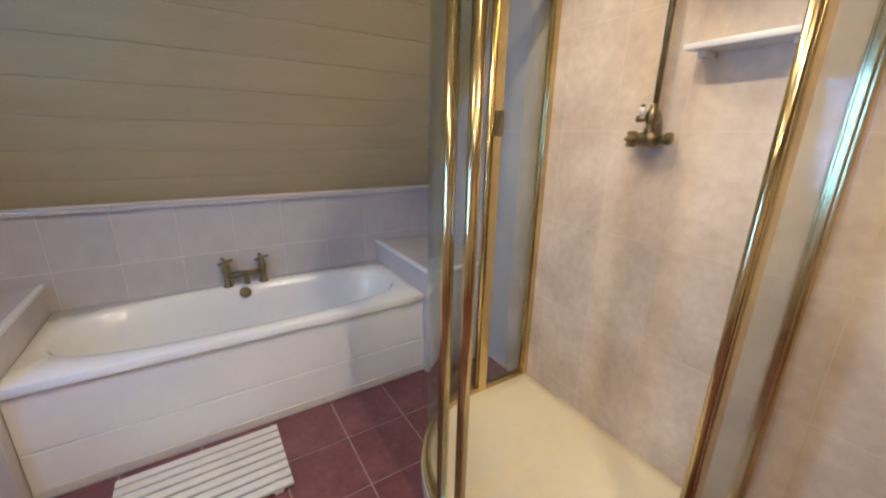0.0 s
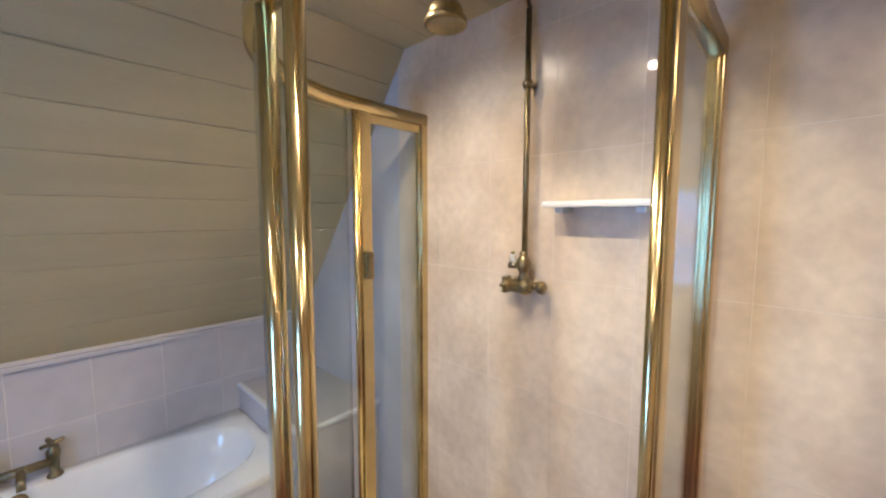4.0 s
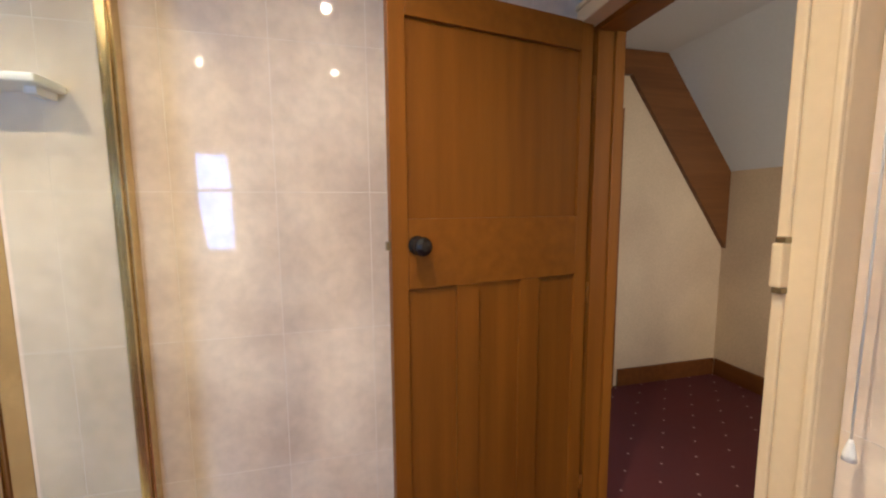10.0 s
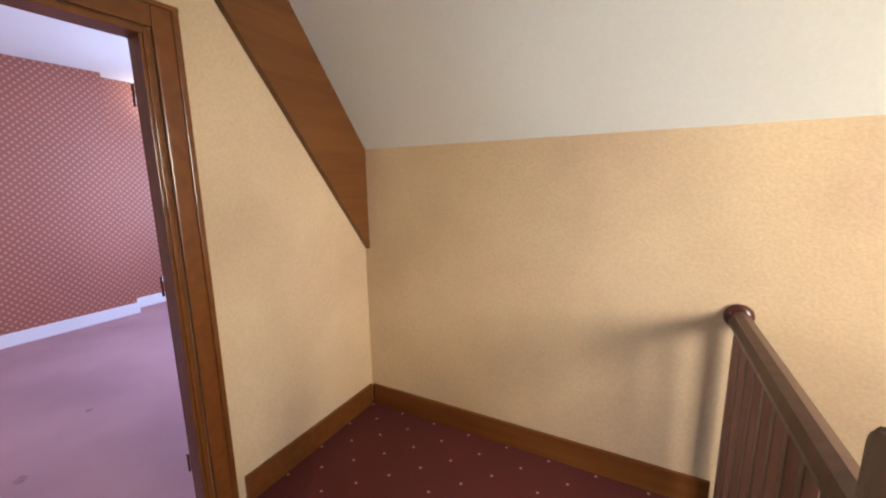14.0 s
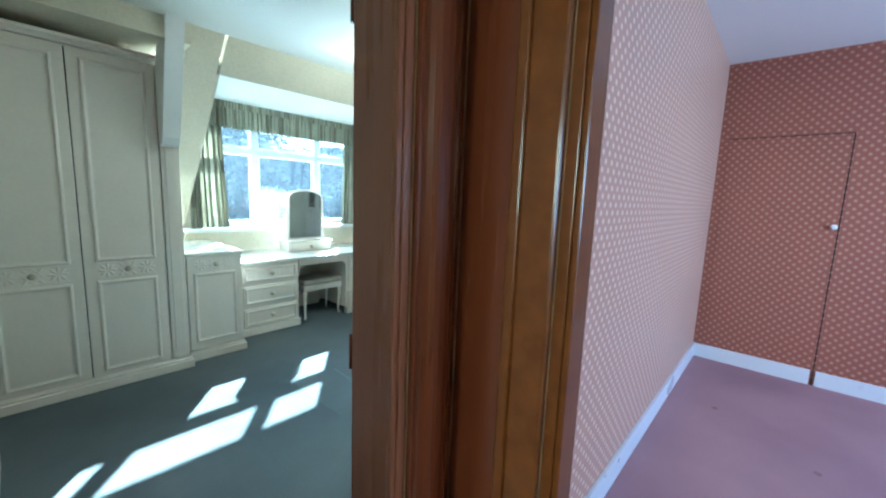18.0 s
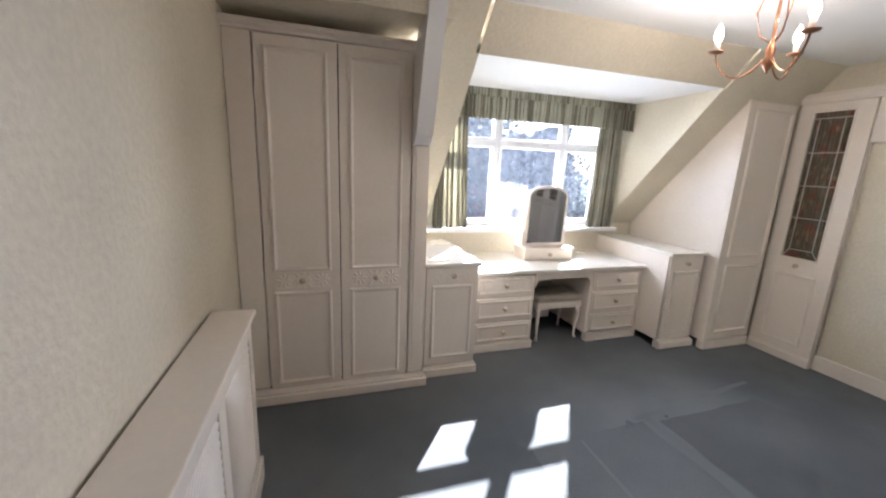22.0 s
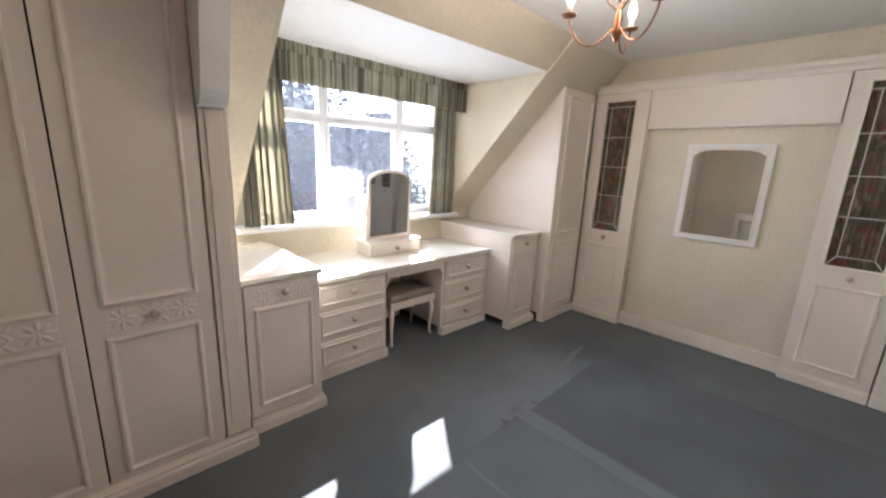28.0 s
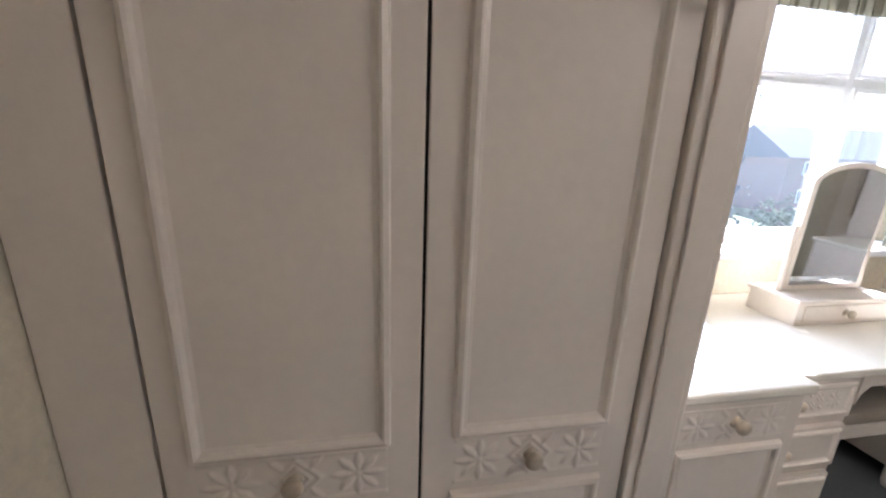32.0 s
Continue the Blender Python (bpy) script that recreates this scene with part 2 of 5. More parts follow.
TILE_WHITE = material("pale_marble_tile", (0.61, 0.58, 0.575), 0.10, 0, 0.07, 2.2, 9, 0.01, stain=(0.52, 0.49, 0.485), piece=0.03)
GROUT = material("pale_grout", (0.76, 0.69, 0.61), 0.8, 0, 0.08, 8, 90, 0.1)
FLOOR_GROUT = material("dirty_floor_grout", (0.40, 0.29, 0.26), 0.8, 0, 0.15, 8, 90, 0.1)
FLOOR_TILE = material("plum_floor_tile", (0.215, 0.085, 0.085), 0.35, 0, 0.25, 5, 30, 0.05, stain=(0.16, 0.055, 0.06), piece=0.08)
BOARD = material("cream_painted_board", (0.50, 0.42, 0.235), 0.4, 0, 0.06, 1.5, 30, 0.02, stretch=(1, 6, 6))
DUCKBOARD = material("white_slat", (0.74, 0.70, 0.62), 0.45, 0, 0.08, 3, 40, 0.05)
PINE = wood("orange_varnished_pine", (0.178, 0.058, 0.003), (0.218, 0.077, 0.0045), 0.45, 0.0)
PINE_H = wood("orange_varnished_rail", (0.178, 0.058, 0.003), (0.218, 0.077, 0.0045), 0.45, 0.0, axis=1)
MAHOGANY = wood("red_brown_varnish", (0.128, 0.034, 0.012), (0.155, 0.042, 0.016), 0.26, 0.4)
LINING = wood("light_red_brown_varnish", (0.215, 0.082, 0.036), (0.25, 0.097, 0.044), 0.28, 0.35)
KNOB_METAL = material("antique_gold_knob", (0.56, 0.48, 0.37), 0.38, 0.35, 0.15, 30, 90, 0.02)
OAK = wood("golden_brown_varnish", (0.125, 0.042, 0.009), (0.17, 0.060, 0.013), 0.34, 0.25, axis=0)
BEAM = wood("brown_beam", (0.12, 0.044, 0.011), (0.17, 0.068, 0.018), 0.4, 0.25, axis=1)
DARK_WOOD = wood("dark_stained_wood", (0.035, 0.008, 0.006), (0.075, 0.016, 0.012), 0.28, 0.4)
GREY_RAIL = wood("brown_grey_painted_rail", (0.075, 0.036, 0.024), (0.12, 0.06, 0.042), 0.4, 0.2)
BLACK = material("black_bakelite", (0.012, 0.009, 0.008), 0.22, 0, 0.1, 8, 30, 0)
LANDING_WALL = material("peach_textured_paper", (0.62, 0.48, 0.30), 0.7, 0, 0.12, 1.3, 75, 0.35, stain=(0.50, 0.37, 0.235), dist=0.004)
SLOPE_WHITE = material("white_sloped_ceiling", (0.74, 0.75, 0.72), 0.8, 0, 0.04, 1.1, 60, 0.06)
MAROON = spotted("maroon_spotted_carpet", (0.105, 0.016, 0.014), (0.42, 0.25, 0.20), 0.23, 0.042, 0.95, (0, 1), 260, 0.6)
# one wallpaper twice; the x-facing copy has shade put into its colour
PINK_X_SHADED = spotted("pink_spotted_paper_shaded", (0.30, 0.10, 0.062), (0.46, 0.24, 0.165), 0.062, 0.24, 0.6, (1, 2), 90, 0.05, 0.05)
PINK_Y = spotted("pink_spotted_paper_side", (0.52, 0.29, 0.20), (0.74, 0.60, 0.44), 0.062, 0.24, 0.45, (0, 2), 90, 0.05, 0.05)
MAUVE = material("mauve_carpet", (0.45, 0.27, 0.28), 0.95, 0, 0.14, 1.1, 220, 0.6, stain=(0.38, 0.22, 0.24), spec=0.1)
WHITE_GLOSS = material("white_gloss_paint", (0.78, 0.78, 0.78), 0.3, 0, 0.03, 3, 40, 0.02)
CREAM_GLOSS = material("cream_gloss_paint", (0.72, 0.58, 0.36), 0.3, 0, 0.05, 3, 40, 0.02)
PLASTIC = material("white_plastic", (0.80, 0.80, 0.78), 0.3, 0, 0.02, 3, 40, 0)
GLASS = glass("clear_glass")
# slight haze in the glass imitates glare over the view outside
WINDOW_GLASS = glass("glare_window_glass", (0.95, 0.97, 1.0), 0.0, 0.008, 0.085)
LEAF_GREEN = material("green_leaves", (0.07, 0.13, 0.045), 0.8, 0, 0.3, 9, 40, 0.1, spec=0.1)
SHOWER_GLASS = glass("shower_glass", (0.93, 0.96, 0.94))
LEADED_GLASS = glass("leaded_glass", (0.9, 0.9, 0.86), 0.02)
LEAD = material("pale_lead_strip", (0.62, 0.60, 0.55), 0.45, 0.1, 0.1, 20, 60, 0.02)
INNER_CURTAIN = floral("brown_floral_lining")
SEAT = material("grey_beige_seat_cloth", (0.38, 0.34, 0.28), 0.9, 0, 0.12, 8, 150, 0.3)
BULB = glow("lit_candle_bulb", (1.0, 0.66, 0.45), 6.0)
COPPER = material("copper_lamp_metal", (0.32, 0.16, 0.09), 0.34, 1.0, 0.15, 10, 50, 0.02)
DOWNLIGHT = glow("lit_downlight", (1.0, 0.86, 0.62), 8.0)
SHADE = glow("lit_lamp_shade", (1.0, 0.93, 0.80), 0.8)
LEAF = material("dark_leaves", (0.016, 0.019, 0.029), 0.9, 0, 0.25, 9, 40, 0.1, piece=0.15, spec=0.1)
LEAF_RED = material("red_leaves", (0.34, 0.04, 0.10), 0.6, 0, 0.4, 9, 40, 0.1)
BARK = material("bark", (0.07, 0.05, 0.035), 0.9, 0, 0.3, 6, 40, 0.3)
BRICK = material("distant_brick", (0.27, 0.17, 0.13), 0.9, 0, 0.2, 3, 20, 0.1)
ROOF = material("grey_roof_tiles", (0.10, 0.10, 0.11), 0.8, 0, 0.2, 3, 18, 0.2)
GRASS = material("lawn", (0.07, 0.12, 0.035), 0.9, 0, 0.3, 0.6, 30, 0.2)
DARK = material("dark_gap", (0.02, 0.016, 0.013), 0.8, 0, 0.1, 5, 30, 0)

# ---- building helpers ----


def add_box(bm, a, b, bevel=0.0):
    """An axis-aligned block from corner a to corner b, its edges rounded by bevel."""
    lo, hi = [min(p, q) for p, q in zip(a, b)], [max(p, q) for p, q in zip(a, b)]
    vs = [bm.verts.new((x, y, z)) for x in (lo[0], hi[0]) for y in (lo[1], hi[1]) for z in (lo[2], hi[2])]
    fs = [bm.faces.new([vs[i] for i in q]) for q in ((0, 1, 3, 2), (4, 6, 7, 5), (0, 4, 5, 1), (2, 3, 7, 6), (0, 2, 6, 4), (1, 5, 7, 3))]
    if bevel:
        es = list({e for f in fs for e in f.edges})
        bmesh.ops.bevel(bm, geom=es, offset=min(bevel, 0.45 * min(h - l for l, h in zip(lo, hi))), segments=2, affect='EDGES', profile=0.6)
    return bm


def boxes(*blocks, bevel=0.0):
    bm = bmesh.new()
    for a, b in blocks:
        add_box(bm, a, b, bevel)
    return bm


def prism(points, axis, lo, hi):
    """A flat outline (two coordinates each, on the axes other than axis) drawn out from lo to hi."""
    bm = bmesh.new()
    rows = []
    for v in (lo, hi):
        row = []
        for p in points:
            c = list(p)
            c.insert(axis, v)
            row.append(bm.verts.new(c))
        rows.append(row)
    bm.faces.new(rows[0]), bm.faces.new(rows[1][::-1])
    n = len(points)
    for i in range(n):
        bm.faces.new((rows[0][i], rows[1][i], rows[1][(i + 1) % n], rows[0][(i + 1) % n]))
    bmesh.ops.recalc_face_normals(bm, faces=bm.faces)
    return bm


def lathe(profile, steps=24, bm=None, at=(0, 0, 0), turn=None):
    """A turned shape: (radius, height) pairs round z."""
    bm = bm or bmesh.new()
    rings = []
    t = turn or Matrix()
    for r, z in profile:
        rings.append([bm.verts.new(Vector(at) + (t @ Vector((max(r, 1e-4) * math.cos(a), max(r, 1e-4) * math.sin(a), z)))) for a in (2 * math.pi * k / steps for k in range(steps))])
    for p, q in zip(rings, rings[1:]):
        for k in range(steps):
            bm.faces.new((p[k], p[(k + 1) % steps], q[(k + 1) % steps], q[k]))
    bm.faces.new(rings[0][::-1]), bm.faces.new(rings[-1])
    for f in bm.faces:
        f.smooth = True
    return bm


def tube(points, radius, steps=10, bm=None):
    """A round bar along the points."""
    bm = bm or bmesh.new()
    rings = []
    ps = [Vector(p) for p in points]
    up = Vector((0, 0, 1)) if abs((ps[1] - ps[0]).normalized().z) < 0.9 else Vector((1, 0, 0))
    for i, p in enumerate(ps):
        d = (ps[min(i + 1, len(ps) - 1)] - ps[max(i - 1, 0)]).normalized()
        s = d.cross(up).normalized()
        u = s.cross(d)
        rings.append([bm.verts.new(p + radius * (math.cos(a) * s + math.sin(a) * u)) for a in (2 * math.pi * k / steps for k in range(steps))])
    for p, q in zip(rings, rings[1:]):
        for k in range(steps):
            f = bm.faces.new((p[k], p[(k + 1) % steps], q[(k + 1) % steps], q[k]))
            f.smooth = True
    bm.faces.new(rings[0][::-1]), bm.faces.new(rings[-1])
    return bm


def mesh_of(name, bm, mat):
    bmesh.ops.recalc_face_normals(bm, faces=bm.faces)
    me = bpy.data.meshes.new(name)
    bm.to_mesh(me)
    bm.free()
    me.materials.append(mat)
    return me


def part(name, bm, mat, parent, label=""):
    ob = new(name, mesh_of(name, bm, mat))
    ob.parent = parent
    return tagged(ob, label)


def thing(name, label, category, at=(0, 0, 0), rz=0.0, group=""):
    ob = new(name)
    ob.empty_display_size = 0.1
    ob.matrix_world = pose(*at, 0, 0, rz)
    return tagged(ob, label, category, group)


def solid(name, bm, mat, label, category, group="", kind=""):
    return tagged(new(name, mesh_of(name, bm, mat)), label, category, group, kind)


def structure(name, bm, mat, label=""):
    return tagged(new(name, mesh_of(name, bm, mat)), label, "", "", "structure")


def ring(bm, x0, z0, x1, z1, w, y, depth):
    """A raised mitred moulding round a panel, in the x-z plane, standing depth proud of y towards -y."""
    rows = []
    for f, d in ((0, 0), (0.12, 0.75), (0.40, 1.0), (0.55, 0.85), (0.68, 0.35), (1.0, 0.08)):
        o = w * f
        rows.append([bm.verts.new((p, y - d * depth, q)) for p, q in ((x0 + o, z0 + o), (x1 - o, z0 + o), (x1 - o, z1 - o), (x0 + o, z1 - o))])
    for a, b in zip(rows, rows[1:]):
        for k in range(4):
            j = (k + 1) % 4
            bm.faces.new((a[k], a[j], b[j], b[k]))
    return bm


def carved_band(bm, x0, z0, x1, z1, y, relief=0.0042):
    """A low-relief strip: eight-petalled flowers at the ends, a lozenge in the middle, crossed leaves between."""
    w, h = x1 - x0, z1 - z0
    n = max(3, 2 * int(w / h / 2) + 1)
    nx, nz = n * 34, 30
    cell = w / n

    def leaf(px, pz, a, r0, r1, fat):
        u, v = px * math.cos(a) + pz * math.sin(a), -px * math.sin(a) + pz * math.cos(a)
        if not r0 < u < r1:
            return 0.0
        edge = fat * math.sin(math.pi * (u - r0) / (r1 - r0))
        return max(0.0, min(1.0, (edge - abs(v)) / (0.35 * fat)))

    def height(u, v):
        k = min(n - 1, int(u * n))
        px, pz = (u * n - k - 0.5) * cell, (v - 0.5) * h
        s = 0.5 * min(cell, h)
        px, pz = px / s, pz / s
        if k % 2 == 0:
            top = max(leaf(px, pz, j * math.pi / 4, 0.10, 0.98, 0.15) for j in range(8))
            top = max(top, max(0.0, 1 - math.hypot(px, pz) / 0.16))
        else:
            d = abs(px) + abs(pz)
            top = max(max(0.0, 1 - abs(d - 0.80) / 0.14), max(0.0, 1 - abs(d - 0.45) / 0.12))
            top = max([top] + [leaf(px, pz, math.pi / 4 + j * math.pi / 2, 0.55, 1.3, 0.12) for j in range(4)])
        rim = 0.7 if abs(v - 0.5) > 0.455 else 0.0
        return 0.0006 + relief * max(top, rim)
    grid = [[bm.verts.new((x0 + w * i / nx, y - (height(i / nx, j / nz) if 0 < i < nx and 0 < j < nz else 0.0004), z0 + h * j / nz)) for i in range(nx + 1)] for j in range(nz + 1)]
    for p, q in zip(grid, grid[1:]):
        for i in range(nx):
            bm.faces.new((p[i], p[i + 1], q[i + 1], q[i])).smooth = True
    return bm


def blots(spots, z):
    """Flat uneven marks lying on a floor."""
    bm = bmesh.new()
    rnd = random.Random(4)
    for x, y, r in spots:
        bm.faces.new([bm.verts.new((x + r * rnd.uniform(0.7, 1.2) * math.cos(a), y + r * rnd.uniform(0.7, 1.2) * math.sin(a), z)) for a in (2 * math.pi * k / 14 for k in range(14))])
    return bm


KNOB_PROFILE = [(0.017, 0.0), (0.015, 0.003), (0.007, 0.006), (0.007, 0.012), (0.017, 0.016), (0.020, 0.024), (0.015, 0.032), (0.004, 0.035)]
OUT = Matrix.Rotation(radians(90), 3, 'X')


def knob(parent, x, y, z, mat=None, label="", scale=1.0):
    return part("knob", lathe([(r * scale, h * scale) for r, h in KNOB_PROFILE], 14, None, (x, y, z), OUT), mat or UNIT_TRIM, parent, label)


def unit_door(parent, x0, x1, z0, z1, y, panels, knob_at=None, band=None, relief=0.0042):
    """A cabinet door in the x-z plane facing -y, with moulded panels, a carved strip and a knob."""
    d = part("door", boxes(((x0 + 0.003, y, z0), (x1 - 0.003, y + 0.01, z1)), bevel=0.003), UNIT, parent)
    for a, b, c, e in panels:
        bm = bmesh.new()
        ring(bm, a - 0.006, b - 0.006, c + 0.006, e + 0.006, 0.032, y, 0.015)
        part("panel_moulding", bm, UNIT_TRIM, d)
        part("panel", boxes(((a + 0.02, y - 0.0022, b + 0.02), (c - 0.02, y + 0.004, e - 0.02)), bevel=0.001), UNIT, d)
    if band:
        bm = bmesh.new()
        carved_band(bm, *band, y, relief)
        part("carved_strip", bm, UNIT_TRIM, d, "low-relief carved leaf strip")
    if knob_at:
        k = part("knob", lathe(KNOB_PROFILE, 14, None, (knob_at[0], y, knob_at[1]), OUT), KNOB_METAL, d, "small antique gold knob")
    return d


def box_part(name, blocks, mat, parent, bevel=0.003, label=""):
    return part(name, boxes(*blocks, bevel=bevel), mat, parent, label)

# ---- structure ----
CEIL = 2.47
BATH_FLOOR = -0.17
SLOPE_TOP_Y, SLOPE_FOOT_Y, SLOPE_FOOT_Z = 2.62, 3.95, 1.02
RISE = (CEIL - SLOPE_FOOT_Z) / (SLOPE_FOOT_Y - SLOPE_TOP_Y)


def slope_y(z):
    return SLOPE_FOOT_Y - (z - SLOPE_FOOT_Z) / RISE


DORMER_L, DORMER_R, DORMER_Z = 1.43, 3.48, 2.245
EAST = 4.48

# bedroom
structure("floor_bedroom", boxes(((0, 0.12, -0.3), (1.05, 0.2, 0.0)), ((0, 0.2, -0.3), (EAST, 4.05, 0.0))), CARPET, "blue-grey fitted carpet with worn lines")
structure("wall_west", boxes(((-0.1, 0.0, -0.3), (0.0, 4.05, 2.75))), CREAM_PAPER, "cream embossed wallpaper on the partition wall")
structure("wall_east", boxes(((EAST, 0.2, -0.3), (EAST + 0.12, 4.05, 2.75))), CREAM_PAPER, "cream papered wall")
structure("wall_south", boxes(((1.05, 0.08, -0.3), (EAST, 0.20, 2.75))), CREAM_PAPER, "cream papered wall beside the bedroom door")
structure("wall_north_knee", boxes(((0, 3.951, 0), (DORMER_L - 0.021, 4.07, 1.03)), ((DORMER_R + 0.021, 3.951, 0), (EAST, 4.07, 1.03))), CREAM_PAPER)
structure("ceiling_bedroom", boxes(((0, 0.2, CEIL), (EAST, SLOPE_TOP_Y, CEIL + 0.15))), CEILING, "white painted ceiling")
slope = [(SLOPE_TOP_Y, CEIL), (SLOPE_FOOT_Y, SLOPE_FOOT_Z), (SLOPE_FOOT_Y + 0.1, SLOPE_FOOT_Z), (SLOPE_TOP_Y + 0.1, CEIL + 0.06)]
structure("ceiling_slope_west", prism(slope, 0, 1.195, DORMER_L - 0.021), CREAM_PAPER)
structure("ceiling_slope_east", prism(slope, 0, DORMER_R + 0.021, EAST), CREAM_PAPER)
dy = slope_y(DORMER_Z)
structure("ceiling_slope_dormer", prism([(SLOPE_TOP_Y, CEIL), (dy, DORMER_Z), (dy + 0.06, DORMER_Z + 0.02), (SLOPE_TOP_Y + 0.1, CEIL + 0.06)], 0, DORMER_L, DORMER_R), CREAM_PAPER)
structure("ceiling_dormer", boxes(((DORMER_L, dy, DORMER_Z), (DORMER_R, 4.12, DORMER_Z + 0.12))), CEILING, "white dormer ceiling")
cheek = [(dy, DORMER_Z), (SLOPE_FOOT_Y, SLOPE_FOOT_Z), (SLOPE_FOOT_Y + 0.002, SLOPE_FOOT_Z), (SLOPE_FOOT_Y + 0.002, 0.0), (4.0, 0.0), (4.0, DORMER_Z)]
structure("wall_dormer_west", prism(cheek, 0, DORMER_L - 0.02, DORMER_L), CREAM_PAPER)
structure("wall_dormer_east", prism(cheek, 0, DORMER_R, DORMER_R + 0.02), CREAM_PAPER)
WX0, WX1, WZ0, WZ1 = 1.60, 3.40, 1.00, 2.205
structure("wall_window", boxes(((DORMER_L, 4.00, 0), (DORMER_R, 4.12, WZ0)), ((DORMER_L, 4.00, WZ1), (DORMER_R, 4.12, DORMER_Z)), ((DORMER_L, 4.00, WZ0), (WX0, 4.12, WZ1)), ((WX1, 4.00, WZ0), (DORMER_R, 4.12, WZ1))), CREAM_PAPER)
structure("baseboard_bedroom", boxes(((EAST - 0.02, 1.126, 0), (EAST, 2.35, 0.13)), ((1.05, 0.20, 0), (4.41, 0.218, 0.13)), ((0.0, 0.22, 0), (0.018, 1.08, 0.13)), bevel=0.004), UNIT_TRIM, "cream painted skirting board")

# wall between the landing and the two north rooms, with both door openings
LAND = -0.1
BD0, BD1, CD0, CD1, DOOR_H = -0.912, -0.18, 0.045, 0.812, 2.03
structure("wall_landing_north", boxes(((-3.05, LAND, -0.3), (BD0, 0, 2.75)), ((BD0, LAND, DOOR_H), (BD1, 0, 2.75)), ((BD1, LAND, -0.3), (0.0, 0, 2.75)), ((0.0, 0.05, -0.3), (CD0, 0.2, 2.75)), ((CD0, 0.05, DOOR_H), (CD1, 0.2, 2.75)), ((CD1, 0.05, -0.3), (1.05, 0.2, 2.75))), LANDING_WALL, "peach textured paper round two doorways")
# landing
PD0, PD1, PINK_H = -0.925, -0.17, 1.98
structure("wall_landing_east", boxes(((0.95, -2.1, -0.3), (1.05, PD0, 2.75)), ((0.95, PD0, PINK_H), (1.05, PD1, 2.75)), ((0.95, PD1, -0.3), (1.05, 0.05, 2.75))), LANDING_WALL, "peach textured paper round the pink room doorway")
structure("wall_landing_knee", boxes(((-3.05, -2.1, -2.6), (1.05, -1.99, 1.66))), LANDING_WALL, "peach textured knee wall")
# unseen end wall; its opening is invented to go with the stairs fill
structure("wall_landing_west", boxes(((-3.15, -2.1, -2.6), (-3.05, 0.0, 1.15)), ((-3.15, -2.1, 2.25), (-3.05, 0.0, 2.75)), ((-3.15, -2.1, 1.15), (-3.05, -1.1, 2.25)), ((-3.15, -0.15, 1.15), (-3.05, 0.0, 2.25))), LANDING_WALL)
lslope = [(-1.99, 1.645), (-1.35, 2.47), (-1.35, 2.60), (-2.09, 1.645)]
structure("ceiling_slope_landing", prism(lslope, 0, -3.05, 0.95), SLOPE_WHITE, "white painted sloping ceiling")
structure("ceiling_landing", boxes(((-3.05, -1.35, CEIL), (0.0, LAND, CEIL + 0.15)), ((0.0, -1.35, CEIL), (0.95, 0.05, CEIL + 0.15))), SLOPE_WHITE)
structure("floor_landing", boxes(((-0.97, -1.99, -0.25), (0.95, LAND, 0.0)), ((BD0, LAND, -0.25), (BD1, -0.001, 0.0)), ((0.0, LAND, -0.25), (0.95, 0.12, 0.0)), ((-3.05, -0.82, -0.25), (-0.97, LAND, 0.0))), MAROON, "maroon carpet with small pale spots")
structure("floor_stairwell", boxes(((-3.05, -1.99, -2.6), (-0.97, -0.9, -2.5))), MAROON)
structure("wall_stairwell", boxes(((-3.05, -0.9, -2.6), (-0.97, -0.86, -0.25)), ((-0.97, -1.99, -2.6), (-0.93, -0.86, -0.25))), LANDING_WALL)
structure("baseboard_landing", boxes(((-0.92, -1.99, 0), (0.93, -1.972, 0.135)), ((0.932, -1.972, 0), (0.95, -1.06, 0.135)), bevel=0.005), OAK, "golden brown varnished skirting board")

# pink room
structure("floor_pink_room", boxes(((0.95, -3.7, -0.3), (4.86, 0.05, 0.0))), MAUVE, "mauve fitted carpet with small stains")
structure("wall_pink_north", boxes(((1.05, 0.05, -0.3), (4.86, 0.08, 2.75))), PINK_Y, "pink spotted wallpaper")
structure("wall_pink_east", boxes(((4.54, -2.2, -0.3), (4.86, 0.05, 2.75))), PINK_X_SHADED, "pink spotted wallpaper with a papered cupboard door")
structure("wall_pink_recess", boxes(((4.74, -3.7, -0.3), (4.86, -2.2, 2.75))), PINK_X_SHADED, "pink spotted wallpaper in the recess")
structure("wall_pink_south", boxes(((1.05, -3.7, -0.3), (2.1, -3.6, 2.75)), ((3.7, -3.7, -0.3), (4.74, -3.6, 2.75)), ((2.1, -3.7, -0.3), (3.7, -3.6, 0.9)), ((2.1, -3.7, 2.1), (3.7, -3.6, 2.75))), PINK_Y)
structure("wall_pink_west", boxes(((1.05, -3.7, -0.3), (1.06, -1.0, 2.75)), ((1.05, -1.0, 2.06), (1.06, -0.12, 2.75))), PINK_X_SHADED)
structure("wall_pink_west_lower", boxes(((0.95, -3.7, -0.3), (1.05, -2.1, 2.75))), PINK_X_SHADED)
structure("ceiling_pink_room", boxes(((1.05, -3.7, 2.62), (4.86, 0.05, 2.75))), CEILING)
structure("baseboard_pink_room", boxes(((1.10, 0.030, 0), (4.525, 0.05, 0.13)), ((4.52, -0.757, 0), (4.54, 0.03, 0.122)), ((4.52, -2.2, 0), (4.54, -0.79, 0.122)), ((4.54, -2.22, 0), (4.72, -2.2, 0.122)), ((4.72, -3.6, 0), (4.74, -2.2, 0.122)), bevel=0.004), WHITE_GLOSS, "white gloss skirting board")

